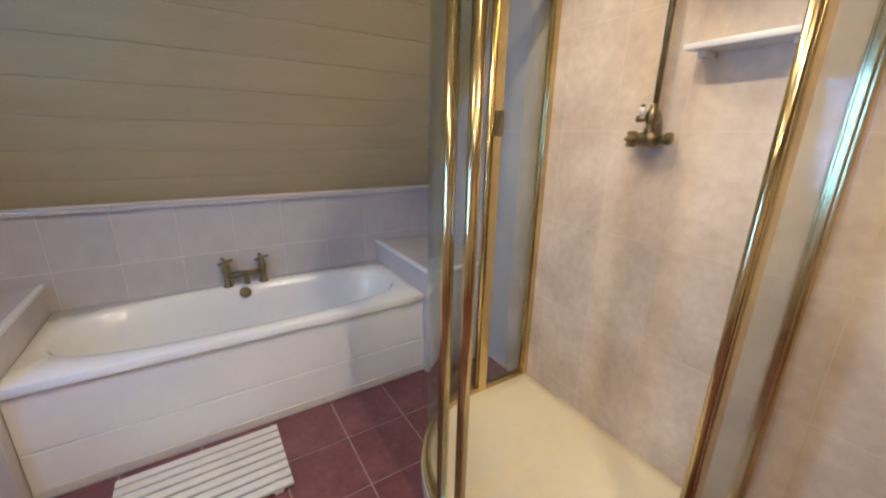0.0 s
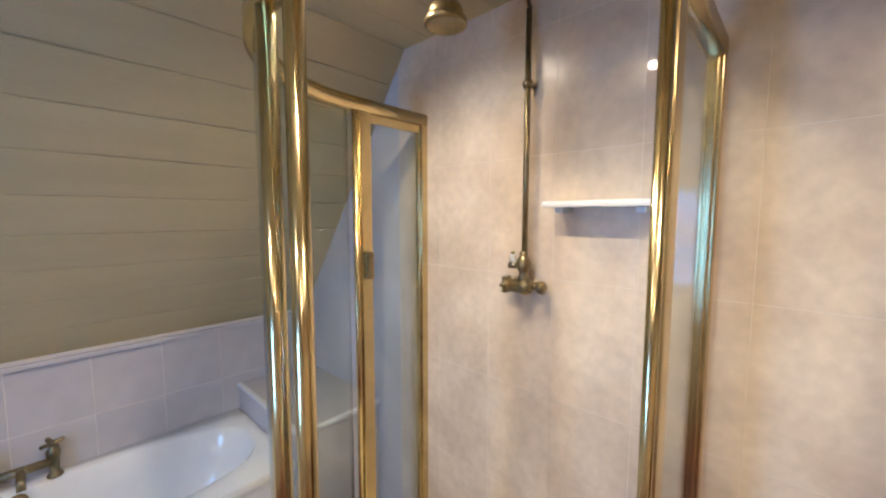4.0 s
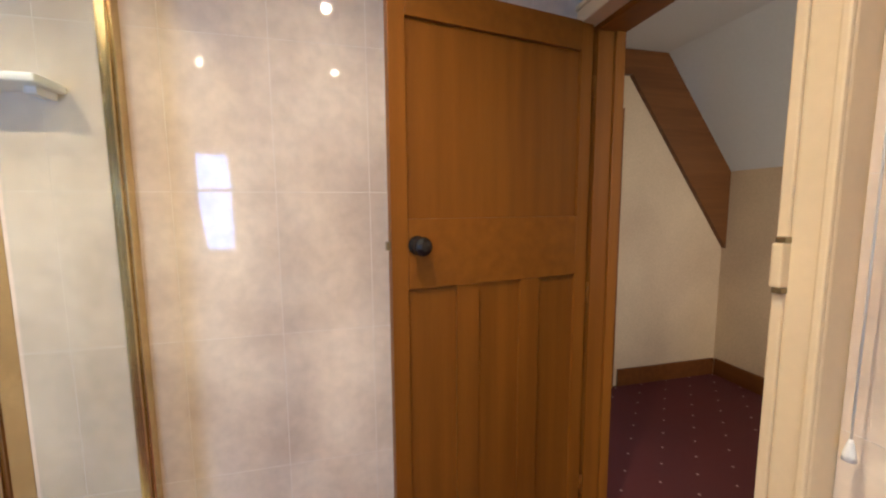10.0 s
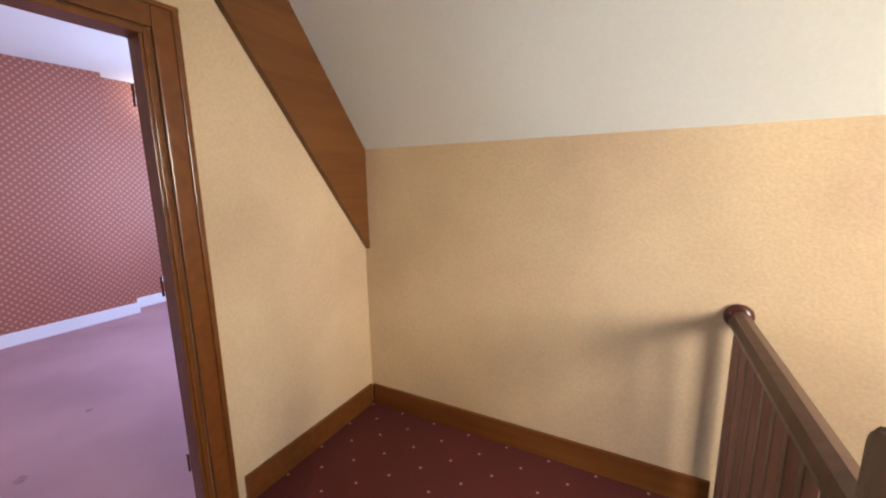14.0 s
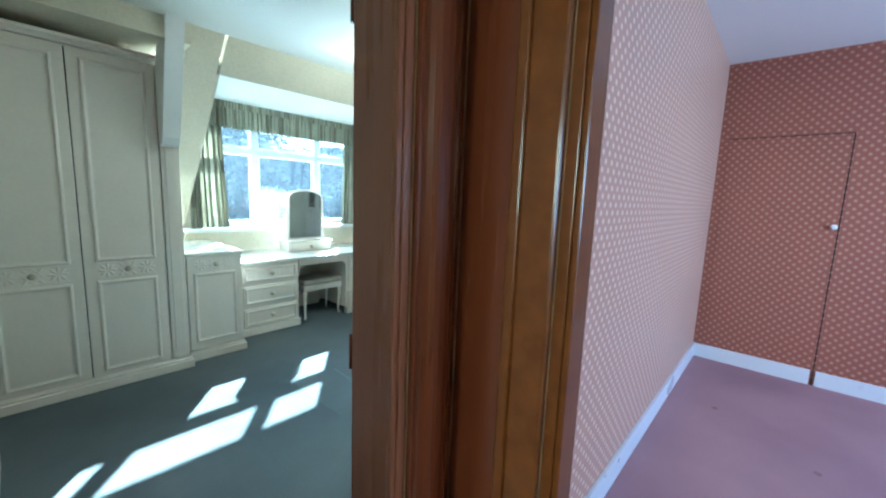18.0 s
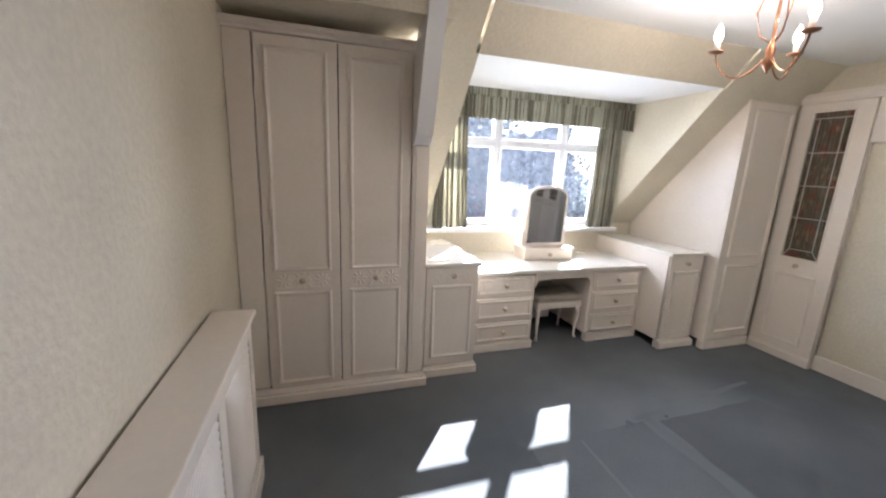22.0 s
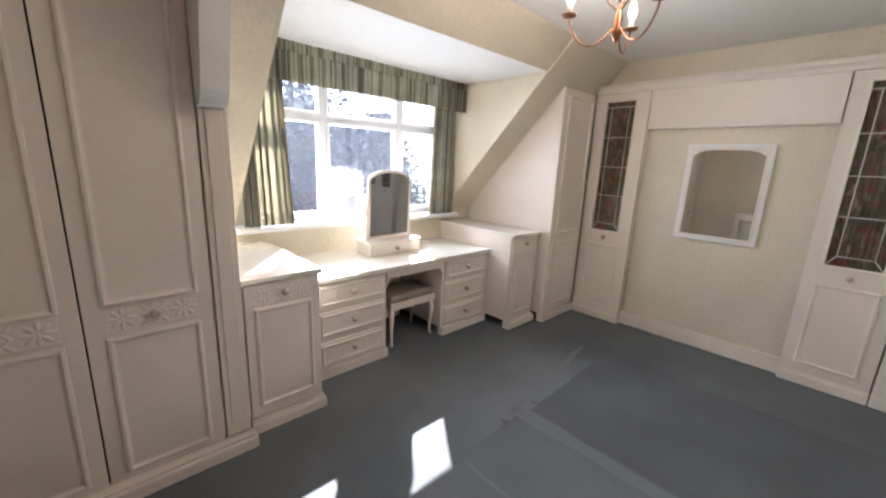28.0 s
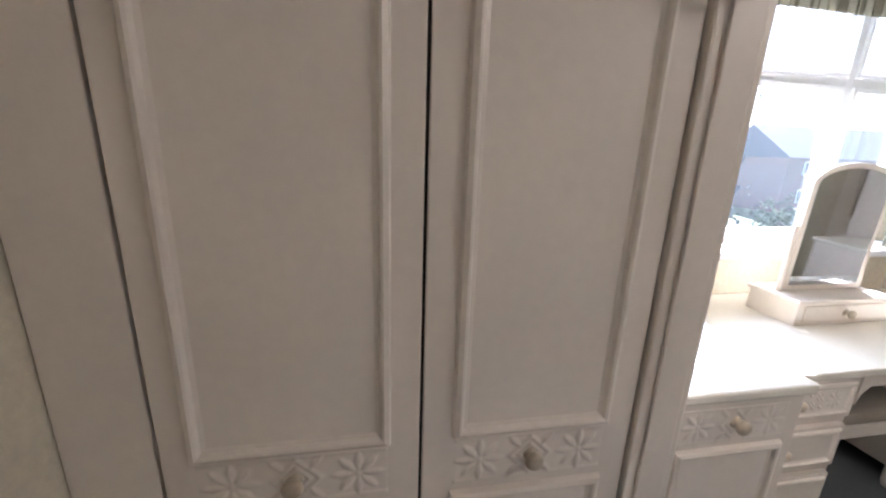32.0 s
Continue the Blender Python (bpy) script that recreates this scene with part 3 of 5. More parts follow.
# bathroom
structure("floor_bathroom", boxes(((-3.05, 0.001, -0.35), (-0.1, 4.05, BATH_FLOOR - 0.007))), GROUT)
BSLOPE = [(2.89, 2.53), (4.03, 0.985), (4.12, 0.985), (2.95, 2.62)]
structure("ceiling_slope_bathroom", prism(BSLOPE, 0, -3.05, -0.1), BOARD, "sloping ceiling lined with cream painted boards")
structure("ceiling_bathroom", boxes(((-3.05, 0, 2.53), (-0.1, 2.89, 2.68))), BOARD, "board-lined bathroom ceiling")
structure("wall_bathroom_north", boxes(((-3.05, 4.0, -0.3), (-0.1, 4.12, 0.99))), GROUT)
structure("wall_bathroom_west", boxes(((-3.15, 0, -0.3), (-3.05, 4.05, 0.93)), ((-3.15, 0, 1.95), (-3.05, 4.05, 2.75)), ((-3.15, 0, 0.93), (-3.05, 2.02, 1.95)), ((-3.15, 2.42, 0.93), (-3.05, 4.05, 1.95))), TILE_WHITE)
structure("outer_roof", boxes(((-3.3, -3.8, 2.76), (4.9, 2.72, 2.9))), ROOF)

# ---- doors and casings ----


def casing(name, mat, axis, face, a, b, top, width, depth, sign, label, both=True):
    """A door surround on a wall: axis 0 lies along x, axis 1 along y; face is the wall's plane, sign the side it stands on."""
    ob = thing(name, label, "door frame")
    tagged(ob, kind="structure")

    def block(u0, u1, z0, z1, d):
        lo, hi = (u0, face, z0), (u1, face + sign * d, z1)
        if axis == 1:
            lo, hi = (face, u0, z0), (face + sign * d, u1, z1)
        return lo, hi
    for u0, u1, nm in ((a - width, a, "upright"), (b, b + width, "upright"))[:2 if both else 1]:
        part(nm, boxes(block(u0, u1, 0, top + width, depth), bevel=0.006), mat, ob)
        w = width * 0.28
        part("bead", boxes(block(*((u0 + 0.002, u0 + w) if u0 != b else (u1 - w, u1 - 0.002)), 0, top + width, depth + 0.008), bevel=0.005), mat, ob)
    part("head", boxes(block(a, b, top, top + width, depth), bevel=0.006), mat, ob)
    part("bead", boxes(block(a - width, b + (width if both else 0), top + width - 0.02, top + width - 0.002, depth + 0.0085), bevel=0.005), mat, ob)
    return ob


def lining(name, mat, axis, y0, y1, a, b, top, label, stop=0.5, low=0.0):
    """The boards that line a door opening, with a planted stop."""
    ob = thing(name, label, "door lining")
    tagged(ob, kind="structure")
    mid = y0 + (y1 - y0) * stop

    def put(nm, u0, u1, v0, v1, z0, z1):
        lo, hi = (u0, v0, z0), (u1, v1, z1)
        if axis == 1:
            lo, hi = (v0, u0, z0), (v1, u1, z1)
        part(nm, boxes((lo, hi), bevel=0.003), mat, ob)
    put("jamb", a, a + 0.022, y0, y1, low, top)
    put("jamb", b - 0.022, b, y0, y1, low, top)
    put("head", a + 0.022, b - 0.022, y0, y1, top - 0.022, top)
    put("stop", a + 0.022, a + 0.034, y0 + 0.004, mid, low, top - 0.022)
    put("stop", b - 0.034, b - 0.022, y0 + 0.004, mid, low, top - 0.022)
    return ob


def panelled_leaf(name, label, mat, rail_mat, w, h, at, rz, low=0.005, knob_z=1.2, st=0.105, knob_in=0.065):
    """A one-over-three panelled door. Hinged at its local origin, reaching along local x; both faces panelled."""
    ob = thing(name, label, "door", at, rz)
    t = 0.036
    lock0, lock1, bottom = 1.125, 1.345, 0.21 + low
    mun = 0.082
    clear = (w - 2 * st - 2 * mun) / 3
    for x0, x1 in ((0, st), (w - st, w)):
        part("stile", boxes(((x0, -t, low), (x1, 0, h)), bevel=0.003), mat, ob)
    for z0, z1 in ((h - 0.10, h), (lock0, lock1), (low, bottom)):
        part("rail", boxes(((st, -t, z0), (w - st, 0, z1)), bevel=0.002), rail_mat, ob)
    for k in (1, 2):
        x0 = st + k * clear + (k - 1) * mun
        part("muntin", boxes(((x0, -t, bottom), (x0 + mun, 0, lock0)), bevel=0.002), mat, ob)
    spans = [(st, w - st, lock1, h - 0.10)] + [(st + k * (clear + mun), st + k * (clear + mun) + clear, bottom, lock0) for k in range(3)]
    for x0, x1, z0, z1 in spans:
        p = part("panel", boxes(((x0, -t + 0.012, z0), (x1, -0.012, z1))), mat, ob)
        bm = bmesh.new()
        ring(bm, x0, z0, x1, z1, 0.014, -t + 0.011, -0.010)
        ring(bm, x0, z0, x1, z1, 0.014, -0.011, 0.010)
        part("bead", bm, mat, p)
    kx = w - knob_in
    prof = [(0.030, 0.0), (0.030, 0.006), (0.012, 0.010), (0.011, 0.030), (0.026, 0.038), (0.030, 0.052), (0.026, 0.064), (0.008, 0.069)]
    for y, r in ((0, Matrix.Rotation(radians(-90), 3, 'X')), (-t, OUT)):
        part("door_knob", lathe(prof, 20, None, (kx, y, knob_z), r), BLACK, ob, "black bakelite knob")
    part("latch", boxes(((w, -0.027, knob_z - 0.014), (w + 0.012, -0.010, knob_z + 0.014)), bevel=0.002), BRASS_OLD, ob, "dark metal latch bolt")
    for z in (0.25, 1.05, h - 0.22):
        part("hinge", lathe([(0.005, -0.04), (0.005, 0.04)], 10, None, (-0.004, 0.004, z)), mat, ob)
    return ob


# bathroom door stands open along the tiled wall
panelled_leaf("door_bathroom", "orange varnished panelled door standing open", PINE, PINE_H, 0.768, 2.035, (-0.190, 0.022, 0), 99.5, BATH_FLOOR + 0.01, 1.263, 0.054, 0.082)
lining("door_lining_bathroom", PINE, 0, LAND, 0.012, BD0 - 0.03, BD1, DOOR_H, "orange varnished door lining", 0.4)
structure("trim_door_latch_side", boxes(((BD0, LAND, BATH_FLOOR), (BD0 + 0.022, 0.078, DOOR_H)), bevel=0.004), CREAM_GLOSS, "cream gloss door jamb on the latch side")
casing("door_casing_bathroom", PINE, 0, LAND, BD0, BD1, DOOR_H, 0.075, 0.014, -1, "orange varnished door surround on the landing")
casing("door_casing_bathroom_inner", CREAM_GLOSS, 0, 0.0, BD0, BD1 + 0.02, DOOR_H, 0.07, 0.075, 1, "cream gloss door surround in the bathroom", False)
structure("trim_door_hinge_side", boxes(((BD1 + 0.001, 0.001, BATH_FLOOR), (-0.125, 0.014, DOOR_H + 0.07)), bevel=0.004), PINE, "orange varnished frame on the hinge side")
keep = thing("strike_plate", "cream painted rim latch keep on the door jamb", "latch", (BD0, 0.055, 1.262))
box_part("keep", [((-0.004, -0.020, -0.044), (0.018, 0.040, 0.044))], CREAM_GLOSS, keep, 0.005)
for zz in (0.050, -0.050):
    box_part("bracket", [((-0.004, -0.016, zz - 0.006), (0.014, 0.036, zz + 0.006))], BRASS_OLD, keep, 0.002)

# bedroom door stands open into the room
panelled_leaf("door_bedroom", "red-brown varnished door standing open into the bedroom", MAHOGANY, MAHOGANY, 0.72, 2.0, (CD1 + 0.008, 0.236, 0), 28.0, 0.01, 1.362)
lining("door_lining_bedroom", LINING, 0, 0.05, 0.2, CD0, CD1, DOOR_H, "red-brown varnished door lining", 0.12)
cas = casing("door_casing_bedroom", MAHOGANY, 0, 0.05, CD0, CD1, DOOR_H, 0.03, 0.016, -1, "red-brown varnished door surround")
box_part("corner_board", [((CD1 + 0.03, 0.035, 0), (0.9315, 0.05, DOOR_H + 0.09))], MAHOGANY, cas, 0.003)
hr = [(0.819 + 0.043 * (1 - math.cos(k * math.pi / 10)), 0.034 - 0.030 * math.sin(k * math.pi / 10)) for k in range(11)]
part("round_moulding", prism(hr, 2, 0, DOOR_H + 0.09), MAHOGANY, cas, "glossy rounded moulding")
plate = thing("strike_plate", "worn brass strike plate on the bedroom door jamb", "latch", (CD0 + 0.022, 0.181, 1.366))
box_part("plate", [((0, -0.008, -0.045), (0.0022, 0.017, 0.045)), ((-0.004, 0.017, -0.025), (0.004, 0.022, 0.025))], BRASS_OLD, plate, 0.0)

# pink room doorway, its door folded back inside
lining("door_lining_pink_room", OAK, 1, 0.95, 1.05, PD0, PD1, PINK_H, "brown varnished door lining", 0.5)
cas = casing("door_casing_pink_room", OAK, 1, 0.95, PD0, PD1, PINK_H, 0.09, 0.02, -1, "brown varnished door surround")
box_part("corner_board", [((0.934, PD1 + 0.09, 0), (0.95, 0.0345, PINK_H + 0.10))], MAHOGANY, cas, 0.003)
panelled_leaf("door_pink_room", "brown varnished door folded back into the pink room", MAHOGANY, MAHOGANY, 0.72, 2.0, (1.105, PD0 + 0.0, 0), -86.0, 0.01, 1.25)
plate = thing("strike_plate", "worn brass strike plate on the pink room door jamb", "latch", (1.0, PD1 - 0.022, 1.25))
box_part("plate", [((-0.012, -0.002, -0.05), (0.02, 0, 0.05))], BRASS_OLD, plate, 0.0)

# ---- bedroom: wardrobe ----


def wardrobe():
    ob = thing("wardrobe", "cream fitted two-door wardrobe with carved strips", "wardrobe")
    y = 2.93
    box_part("body", [((0.004, y + 0.022, 0.09), (1.165, 3.30, 2.235))], UNIT, ob, 0.002)
    box_part("filler", [((0.004, y + 0.006, 0.09), (0.142, y + 0.021, 2.235))], UNIT, ob)
    unit_door(ob, 0.148, 0.598, 0.078, 2.230, y, [(0.203, 0.886, 0.536, 2.165), (0.203, 0.118, 0.536, 0.745)], (0.365, 0.822), (0.203, 0.768, 0.536, 0.874))
    unit_door(ob, 0.598, 1.049, 0.078, 2.230, y, [(0.664, 0.886, 0.985, 2.165), (0.664, 0.118, 0.985, 0.745)], (0.825, 0.822), (0.664, 0.768, 0.985, 0.874))
    box_part("carcass_gap", [((0.149, y + 0.012, 0.085), (1.048, y + 0.0215, 2.225))], DARK, ob, 0.0, "dark shut line between the doors")
    box_part("pilaster", [((1.052, y - 0.012, 0.09), (1.165, y + 0.022, 2.235)), ((1.075, y - 0.020, 0.16), (1.142, y - 0.012, 2.165))], UNIT, ob, 0.006)
    box_part("plinth", [((0.004, y - 0.062, 0.0), (1.184, y + 0.03, 0.060)), ((0.004, y - 0.044, 0.060), (1.174, y + 0.03, 0.076))], UNIT_TRIM, ob, 0.006)
    bm = prism([(y + 0.02, 2.235), (y - 0.02, 2.235), (y - 0.03, 2.247), (y - 0.055, 2.252), (y - 0.07, 2.258), (y - 0.07, 2.276), (y + 0.05, 2.276)], 0, 0.004, 1.05)
    part("cornice", bm, UNIT_TRIM, ob, "moulded cornice")
    return ob


wardrobe()
structure("wall_above_wardrobe", boxes(((0.0, 2.612, 2.335), (1.195, 2.72, CEIL + 0.05)), ((0.0, 2.72, 2.335), (1.195, 3.45, 2.40)), ((0.0, 3.30, 0.0), (1.195, 3.45, 2.335))), CREAM_PAPER)

# boxed rafter end beside the dormer
structure("trim_boxed_rafter", prism([(2.56, 2.469), (2.80, 1.74), (2.84, 1.690), (2.907, 1.682), (2.907, 2.2), (2.74, 2.469)], 0, 1.046, 1.150), WHITE_GLOSS, "white boxed-in rafter end")


def panelled_chest(name, label, x0, x1, y, z, knob_x):
    ob = thing(name, label, "cabinet")
    box_part("body", [((x0, y + 0.022, 0.075), (x1, 3.94, z - 0.03))], UNIT, ob, 0.003)
    unit_door(ob, x0 + 0.004, x1 - 0.004, 0.085, z - 0.035, y, [(x0 + 0.055, 0.15, x1 - 0.055, z - 0.17)], (knob_x, z - 0.095), (x0 + 0.05, z - 0.15, x1 - 0.05, z - 0.05), 0.0026)
    box_part("plinth", [((x0 - 0.002, y - 0.028, 0), (x1 + 0.012, y + 0.05, 0.06)), ((x0, y - 0.012, 0.06), (x1 + 0.006, y + 0.05, 0.075))], UNIT_TRIM, ob, 0.005)
    part("worktop", boxes(((x0 - 0.004, y - 0.012, z - 0.03), (x1 + 0.012, 3.94, z)), bevel=0.008), TOP, ob, "smooth cream top")
    return ob


panelled_chest("chest_cabinet", "cream panelled chest cabinet beside the wardrobe", 1.185, 1.60, 2.99, 0.882, 1.395)
panelled_chest("chest_cabinet", "cream panelled chest cabinet beside the tall cupboard", 3.41, 3.80, 2.965, 0.90, 3.605)


def dressing_table():
    ob = thing("dressing_table", "cream fitted dressing table with six drawers", "dressing table")
    y = 3.245
    for x0, x1 in ((1.62, 2.255), (2.835, 3.41)):
        box_part("pedestal", [((x0, y + 0.02, 0.07), (x1, 3.92, 0.70))], UNIT, ob, 0.003)
        box_part("plinth", [((x0, y - 0.012, 0), (x1 + 0.004, y + 0.05, 0.075))], UNIT_TRIM, ob, 0.005)
        rows = ((0.525, 0.667), (0.308, 0.470), (0.098, 0.250))
        for z0, z1 in rows:
            a, b = (1.70, 2.235) if x0 < 2 else (2.86, 3.395)
            d = part("drawer", boxes(((a, y, z0 - 0.01), (b, y + 0.022, z1 + 0.01)), bevel=0.004), UNIT, ob)
            bm = bmesh.new()
            ring(bm, a + 0.016, z0 + 0.004, b - 0.016, z1 - 0.004, 0.026, y, 0.010)
            part("drawer_moulding", bm, UNIT_TRIM, d)
            part("knob", lathe(KNOB_PROFILE, 14, None, ((a + b) / 2, y, (z0 + z1) / 2), OUT), KNOB_METAL, d)
            if z1 > 0.6:
                bm = bmesh.new()
                carved_band(bm, a + 0.05, z0 + 0.03, b - 0.05, z1 - 0.03, y, 0.0022)
                part("carved_strip", bm, UNIT_TRIM, d)
    box_part("apron", [((2.255, y + 0.005, 0.63), (2.835, y + 0.025, 0.695))], UNIT, ob, 0.002)
    for s, x in ((1, 2.255), (-1, 2.835)):
        part("bracket", prism([(x, 0.63), (x + s * 0.05, 0.63), (x + s * 0.015, 0.60), (x, 0.555)], 1, y + 0.006, y + 0.024), UNIT, ob)
    box_part("knee_back", [((2.255, 3.86, 0.0), (2.835, 3.90, 0.70))], UNIT, ob, 0.0)
    part("worktop", boxes(((1.615, y - 0.027, 0.696), (3.415, 3.93, 0.728)), bevel=0.008), TOP, ob, "smooth cream top")
    return ob


dressing_table()
structure("trim_window_back", boxes(((DORMER_L, 3.93, 0.70), (DORMER_R, 4.0, 0.965))), CREAM_PAPER)
structure("window_sill", boxes(((1.405, 3.785, 0.958), (3.53, 4.02, 0.995)), bevel=0.008), WHITE_GLOSS, "white painted window sill")


def toilet_mirror():
    ob = thing("dressing_mirror", "cream arched swing mirror on a small drawer box", "mirror", (2.553, 3.665, 0.728), 0)
    box_part("box", [((-0.26, -0.12, 0.0), (0.26, 0.10, 0.105)), ((-0.27, -0.13, 0.100), (0.27, 0.11, 0.118))], UNIT, ob, 0.006)
    d = part("drawer", boxes(((-0.22, -0.127, 0.02), (0.22, -0.118, 0.09)), bevel=0.003), UNIT_TRIM, ob)
    part("knob", lathe(KNOB_PROFILE, 12, None, (0, -0.127, 0.055), OUT), KNOB_METAL, d)
    for s in (-1, 1):
        part("post", tube([(s * 0.222, 0.0, 0.118), (s * 0.222, 0.0, 0.20), (s * 0.222, 0.0, 0.42)], 0.011), UNIT_TRIM, ob)
    w = 0.205

    def outline(o):
        pts = [(-w - o, 0.135 - o), (w + o, 0.135 - o), (w + o, 0.60)]
        for k in range(1, 10):
            a = k * math.pi / 10
            pts.append(((w + o) * math.cos(a), 0.60 + (0.085 + o) * math.sin(a)))
        return pts + [(-w - o, 0.60)]
    fr = part("frame", prism(outline(0.012), 1, -0.006, 0.014), UNIT_TRIM, ob, "cream arched frame")
    fr.matrix_local = Matrix.Rotation(radians(1.5), 4, 'X')
    gl = part("mirror_glass", prism(outline(-0.012), 1, -0.0085, -0.006), OLD_MIRROR, fr, "silvered mirror glass")
    return ob


toilet_mirror()


def stool():
    ob = thing("dressing_stool", "white cabriole-leg stool with grey padded seat", "stool", (2.585, 3.49, 0))
    bm = boxes(((-0.235, -0.16, 0.375), (0.235, 0.16, 0.435)), bevel=0.025)
    part("seat_pad", bm, SEAT, ob, "grey-beige cloth pad")
    box_part("seat_frame", [((-0.235, -0.16, 0.315), (0.235, 0.16, 0.376))], UNIT_TRIM, ob, 0.006)
    for sx in (-1, 1):
        for sy in (-1, 1):
            x, y = sx * 0.205, sy * 0.13
            bm = bmesh.new()
            rings = [(x, y, 0.32, 0.022), (x + sx * 0.012, y + sy * 0.012, 0.25, 0.021), (x + sx * 0.004, y, 0.12, 0.013), (x, y, 0.03, 0.011), (x + sx * 0.01, y + sy * 0.01, 0.0, 0.017)]
            vr = []
            for px, py, pz, r in rings:
                vr.append([bm.verts.new((px + r * math.cos(a), py + r * math.sin(a), pz)) for a in (k * math.pi / 4 for k in range(8))])
            for p, q in zip(vr, vr[1:]):
                for k in range(8):
                    bm.faces.new((p[k], p[(k + 1) % 8], q[(k + 1) % 8], q[k])).smooth = True
            bm.faces.new(vr[0]), bm.faces.new(vr[-1][::-1])
            part("leg", bm, UNIT_TRIM, ob)
    return ob


stool()


def tall_cupboard():
    ob = thing("tall_cupboard", "cream tall panelled cupboard beside the dormer", "cupboard")
    y = 2.862
    part("body", prism([(y + 0.022, 0.08), (3.935, 0.08), (3.935, SLOPE_FOOT_Z + 0.01), (y + 0.022, 2.175)], 0, 3.835, 4.43), UNIT, ob)
    unit_door(ob, 3.875, 4.412, 0.09, 2.195, y, [(3.93, 0.885, 4.36, 2.13), (3.93, 0.16, 4.36, 0.80)])
    box_part("side_strip", [((3.835, y - 0.004, 0.08), (3.875, y + 0.022, 2.20))], UNIT, ob)
    box_part("plinth", [((3.825, y - 0.02, 0), (4.414, y + 0.05, 0.08))], UNIT_TRIM, ob, 0.005)
    return ob


tall_cupboard()


def leaded_glass(parent, x0, x1, z0, z1, y):
    """A leaded pane in the x-z plane with a lining hung behind."""
    part("pane", boxes(((x0, y + 0.004, z0), (x1, y + 0.008, z1))), LEADED_GLASS, parent, "clear leaded glass").visible_shadow = False
    bm = bmesh.new()
    r, w = 0.0042, x1 - x0
    inx, inz = x0 + w * 0.18, z0 + 0.07
    for x in (x0 + w * 0.18, x1 - w * 0.18):
        tube([(x, y + 0.003, inz), (x, y + 0.003, z1 - 0.05)], r, 5, bm)
    n = 5
    for k in range(n):
        z = inz + (z1 - 0.05 - inz) * k / (n - 1)
        tube([(x0, y + 0.003, z) if k else (inx, y + 0.003, z), (x1, y + 0.003, z) if k else (x1 - w * 0.18, y + 0.003, z)], r, 5, bm)
    for a, b in (((x0, z0), (inx, inz)), ((x1, z0), (x1 - w * 0.18, inz))):
        tube([(a[0], y + 0.003, a[1]), (b[0], y + 0.003, b[1])], r, 5, bm)
    part("lead_strip", bm, LEAD, parent, "grey lead strips")
    bm = bmesh.new()
    m = 40
    top, low = [], []
    for k in range(m + 1):
        x = x0 - 0.01 + (w + 0.02) * k / m
        yy = y + 0.035 + 0.008 * math.sin(k * 1.55) + 0.003 * math.sin(k * 0.7)
        top.append(bm.verts.new((x, yy, z1 + 0.02))), low.append(bm.verts.new((x, yy + 0.002, z0 - 0.02)))
    for k in range(m):
        bm.faces.new((low[k], low[k + 1], top[k + 1], top[k])).smooth = True
    part("lining", bm, INNER_CURTAIN, parent, "gathered brown floral lining")


def leaded_cabinet(label, ya, yb, glass_a, glass_b):
    """A cabinet on the east wall. Local x runs along the wall from its north end, local y into the wall."""
    w = ya - yb
    ob = thing("display_cabinet", label, "cabinet", (4.415, ya, 0), -90, "leaded cabinets along the wall")
    box_part("body", [((0.0, 0.045, 0.07), (0.018, 0.07, 2.2)), ((w - 0.018, 0.045, 0.07), (w, 0.07, 2.2)), ((0, 0.05, 0.07), (w, 0.066, 0.88))], UNIT, ob, 0.001)
    g0, g1 = ya - glass_a, ya - glass_b
    z0, z1 = 0.915, 2.125
    d = part("door", boxes(((0.004, 0, 0.085), (g0, 0.022, 2.195)), ((g1, 0, 0.085), (w - 0.004, 0.022, 2.195)), ((g0, 0, 0.085), (g1, 0.022, z0)), ((g0, 0, z1), (g1, 0.022, 2.195))), UNIT, ob)
    bm = bmesh.new()
    ring(bm, g0 - 0.012, z0 - 0.012, g1 + 0.012, z1 + 0.012, 0.014, 0, 0.008)
    part("glazing_bead", bm, UNIT_TRIM, d)
    bm = bmesh.new()
    ring(bm, g0 - 0.026, 0.154, g1 + 0.026, 0.776, 0.032, 0, 0.011)
    part("panel_moulding", bm, UNIT_TRIM, d)
    part("panel", boxes(((g0, -0.0022, 0.18), (g1, 0.003, 0.75)), bevel=0.001), UNIT, d)
    part("knob", lathe(KNOB_PROFILE, 14, None, ((g0 + g1) / 2, 0, 0.845), OUT), KNOB_METAL, d)
    leaded_glass(d, g0, g1, z0, z1, 0.0)
    box_part("plinth", [((0, -0.018, 0), (w, 0.06, 0.07)), ((0, -0.008, 0.07), (w, 0.05, 0.085))], UNIT_TRIM, ob, 0.005)
    return ob


leaded_cabinet("cream cabinet with a leaded glass upper door in the corner", 2.845, 2.352, 2.735, 2.475)
leaded_cabinet("cream cabinet with leaded glass over a panel, beside the mirror recess", 1.125, 0.648, 1.028, 0.748)
leaded_cabinet("cream cabinet with leaded glass over a panel, beside the south wall", 0.643, 0.205, 0.583, 0.300)
bridge = thing("bridging_panel", "cream panel and cornice joining the cabinets over the mirror", "cabinet panel")
box_part("fascia", [((4.43, 1.13, 1.888), (4.455, 2.352, 2.2))], UNIT, bridge, 0.002)
box_part("soffit", [((4.43, 1.13, 1.873), (4.479, 2.352, 1.888))], UNIT_TRIM, bridge, 0.002)
bm = prism([(4.43, 2.2), (4.415, 2.2), (4.402, 2.225), (4.382, 2.245), (4.382, 2.275), (4.475, 2.275), (4.475, 2.2)], 1, 0.205, 2.85)
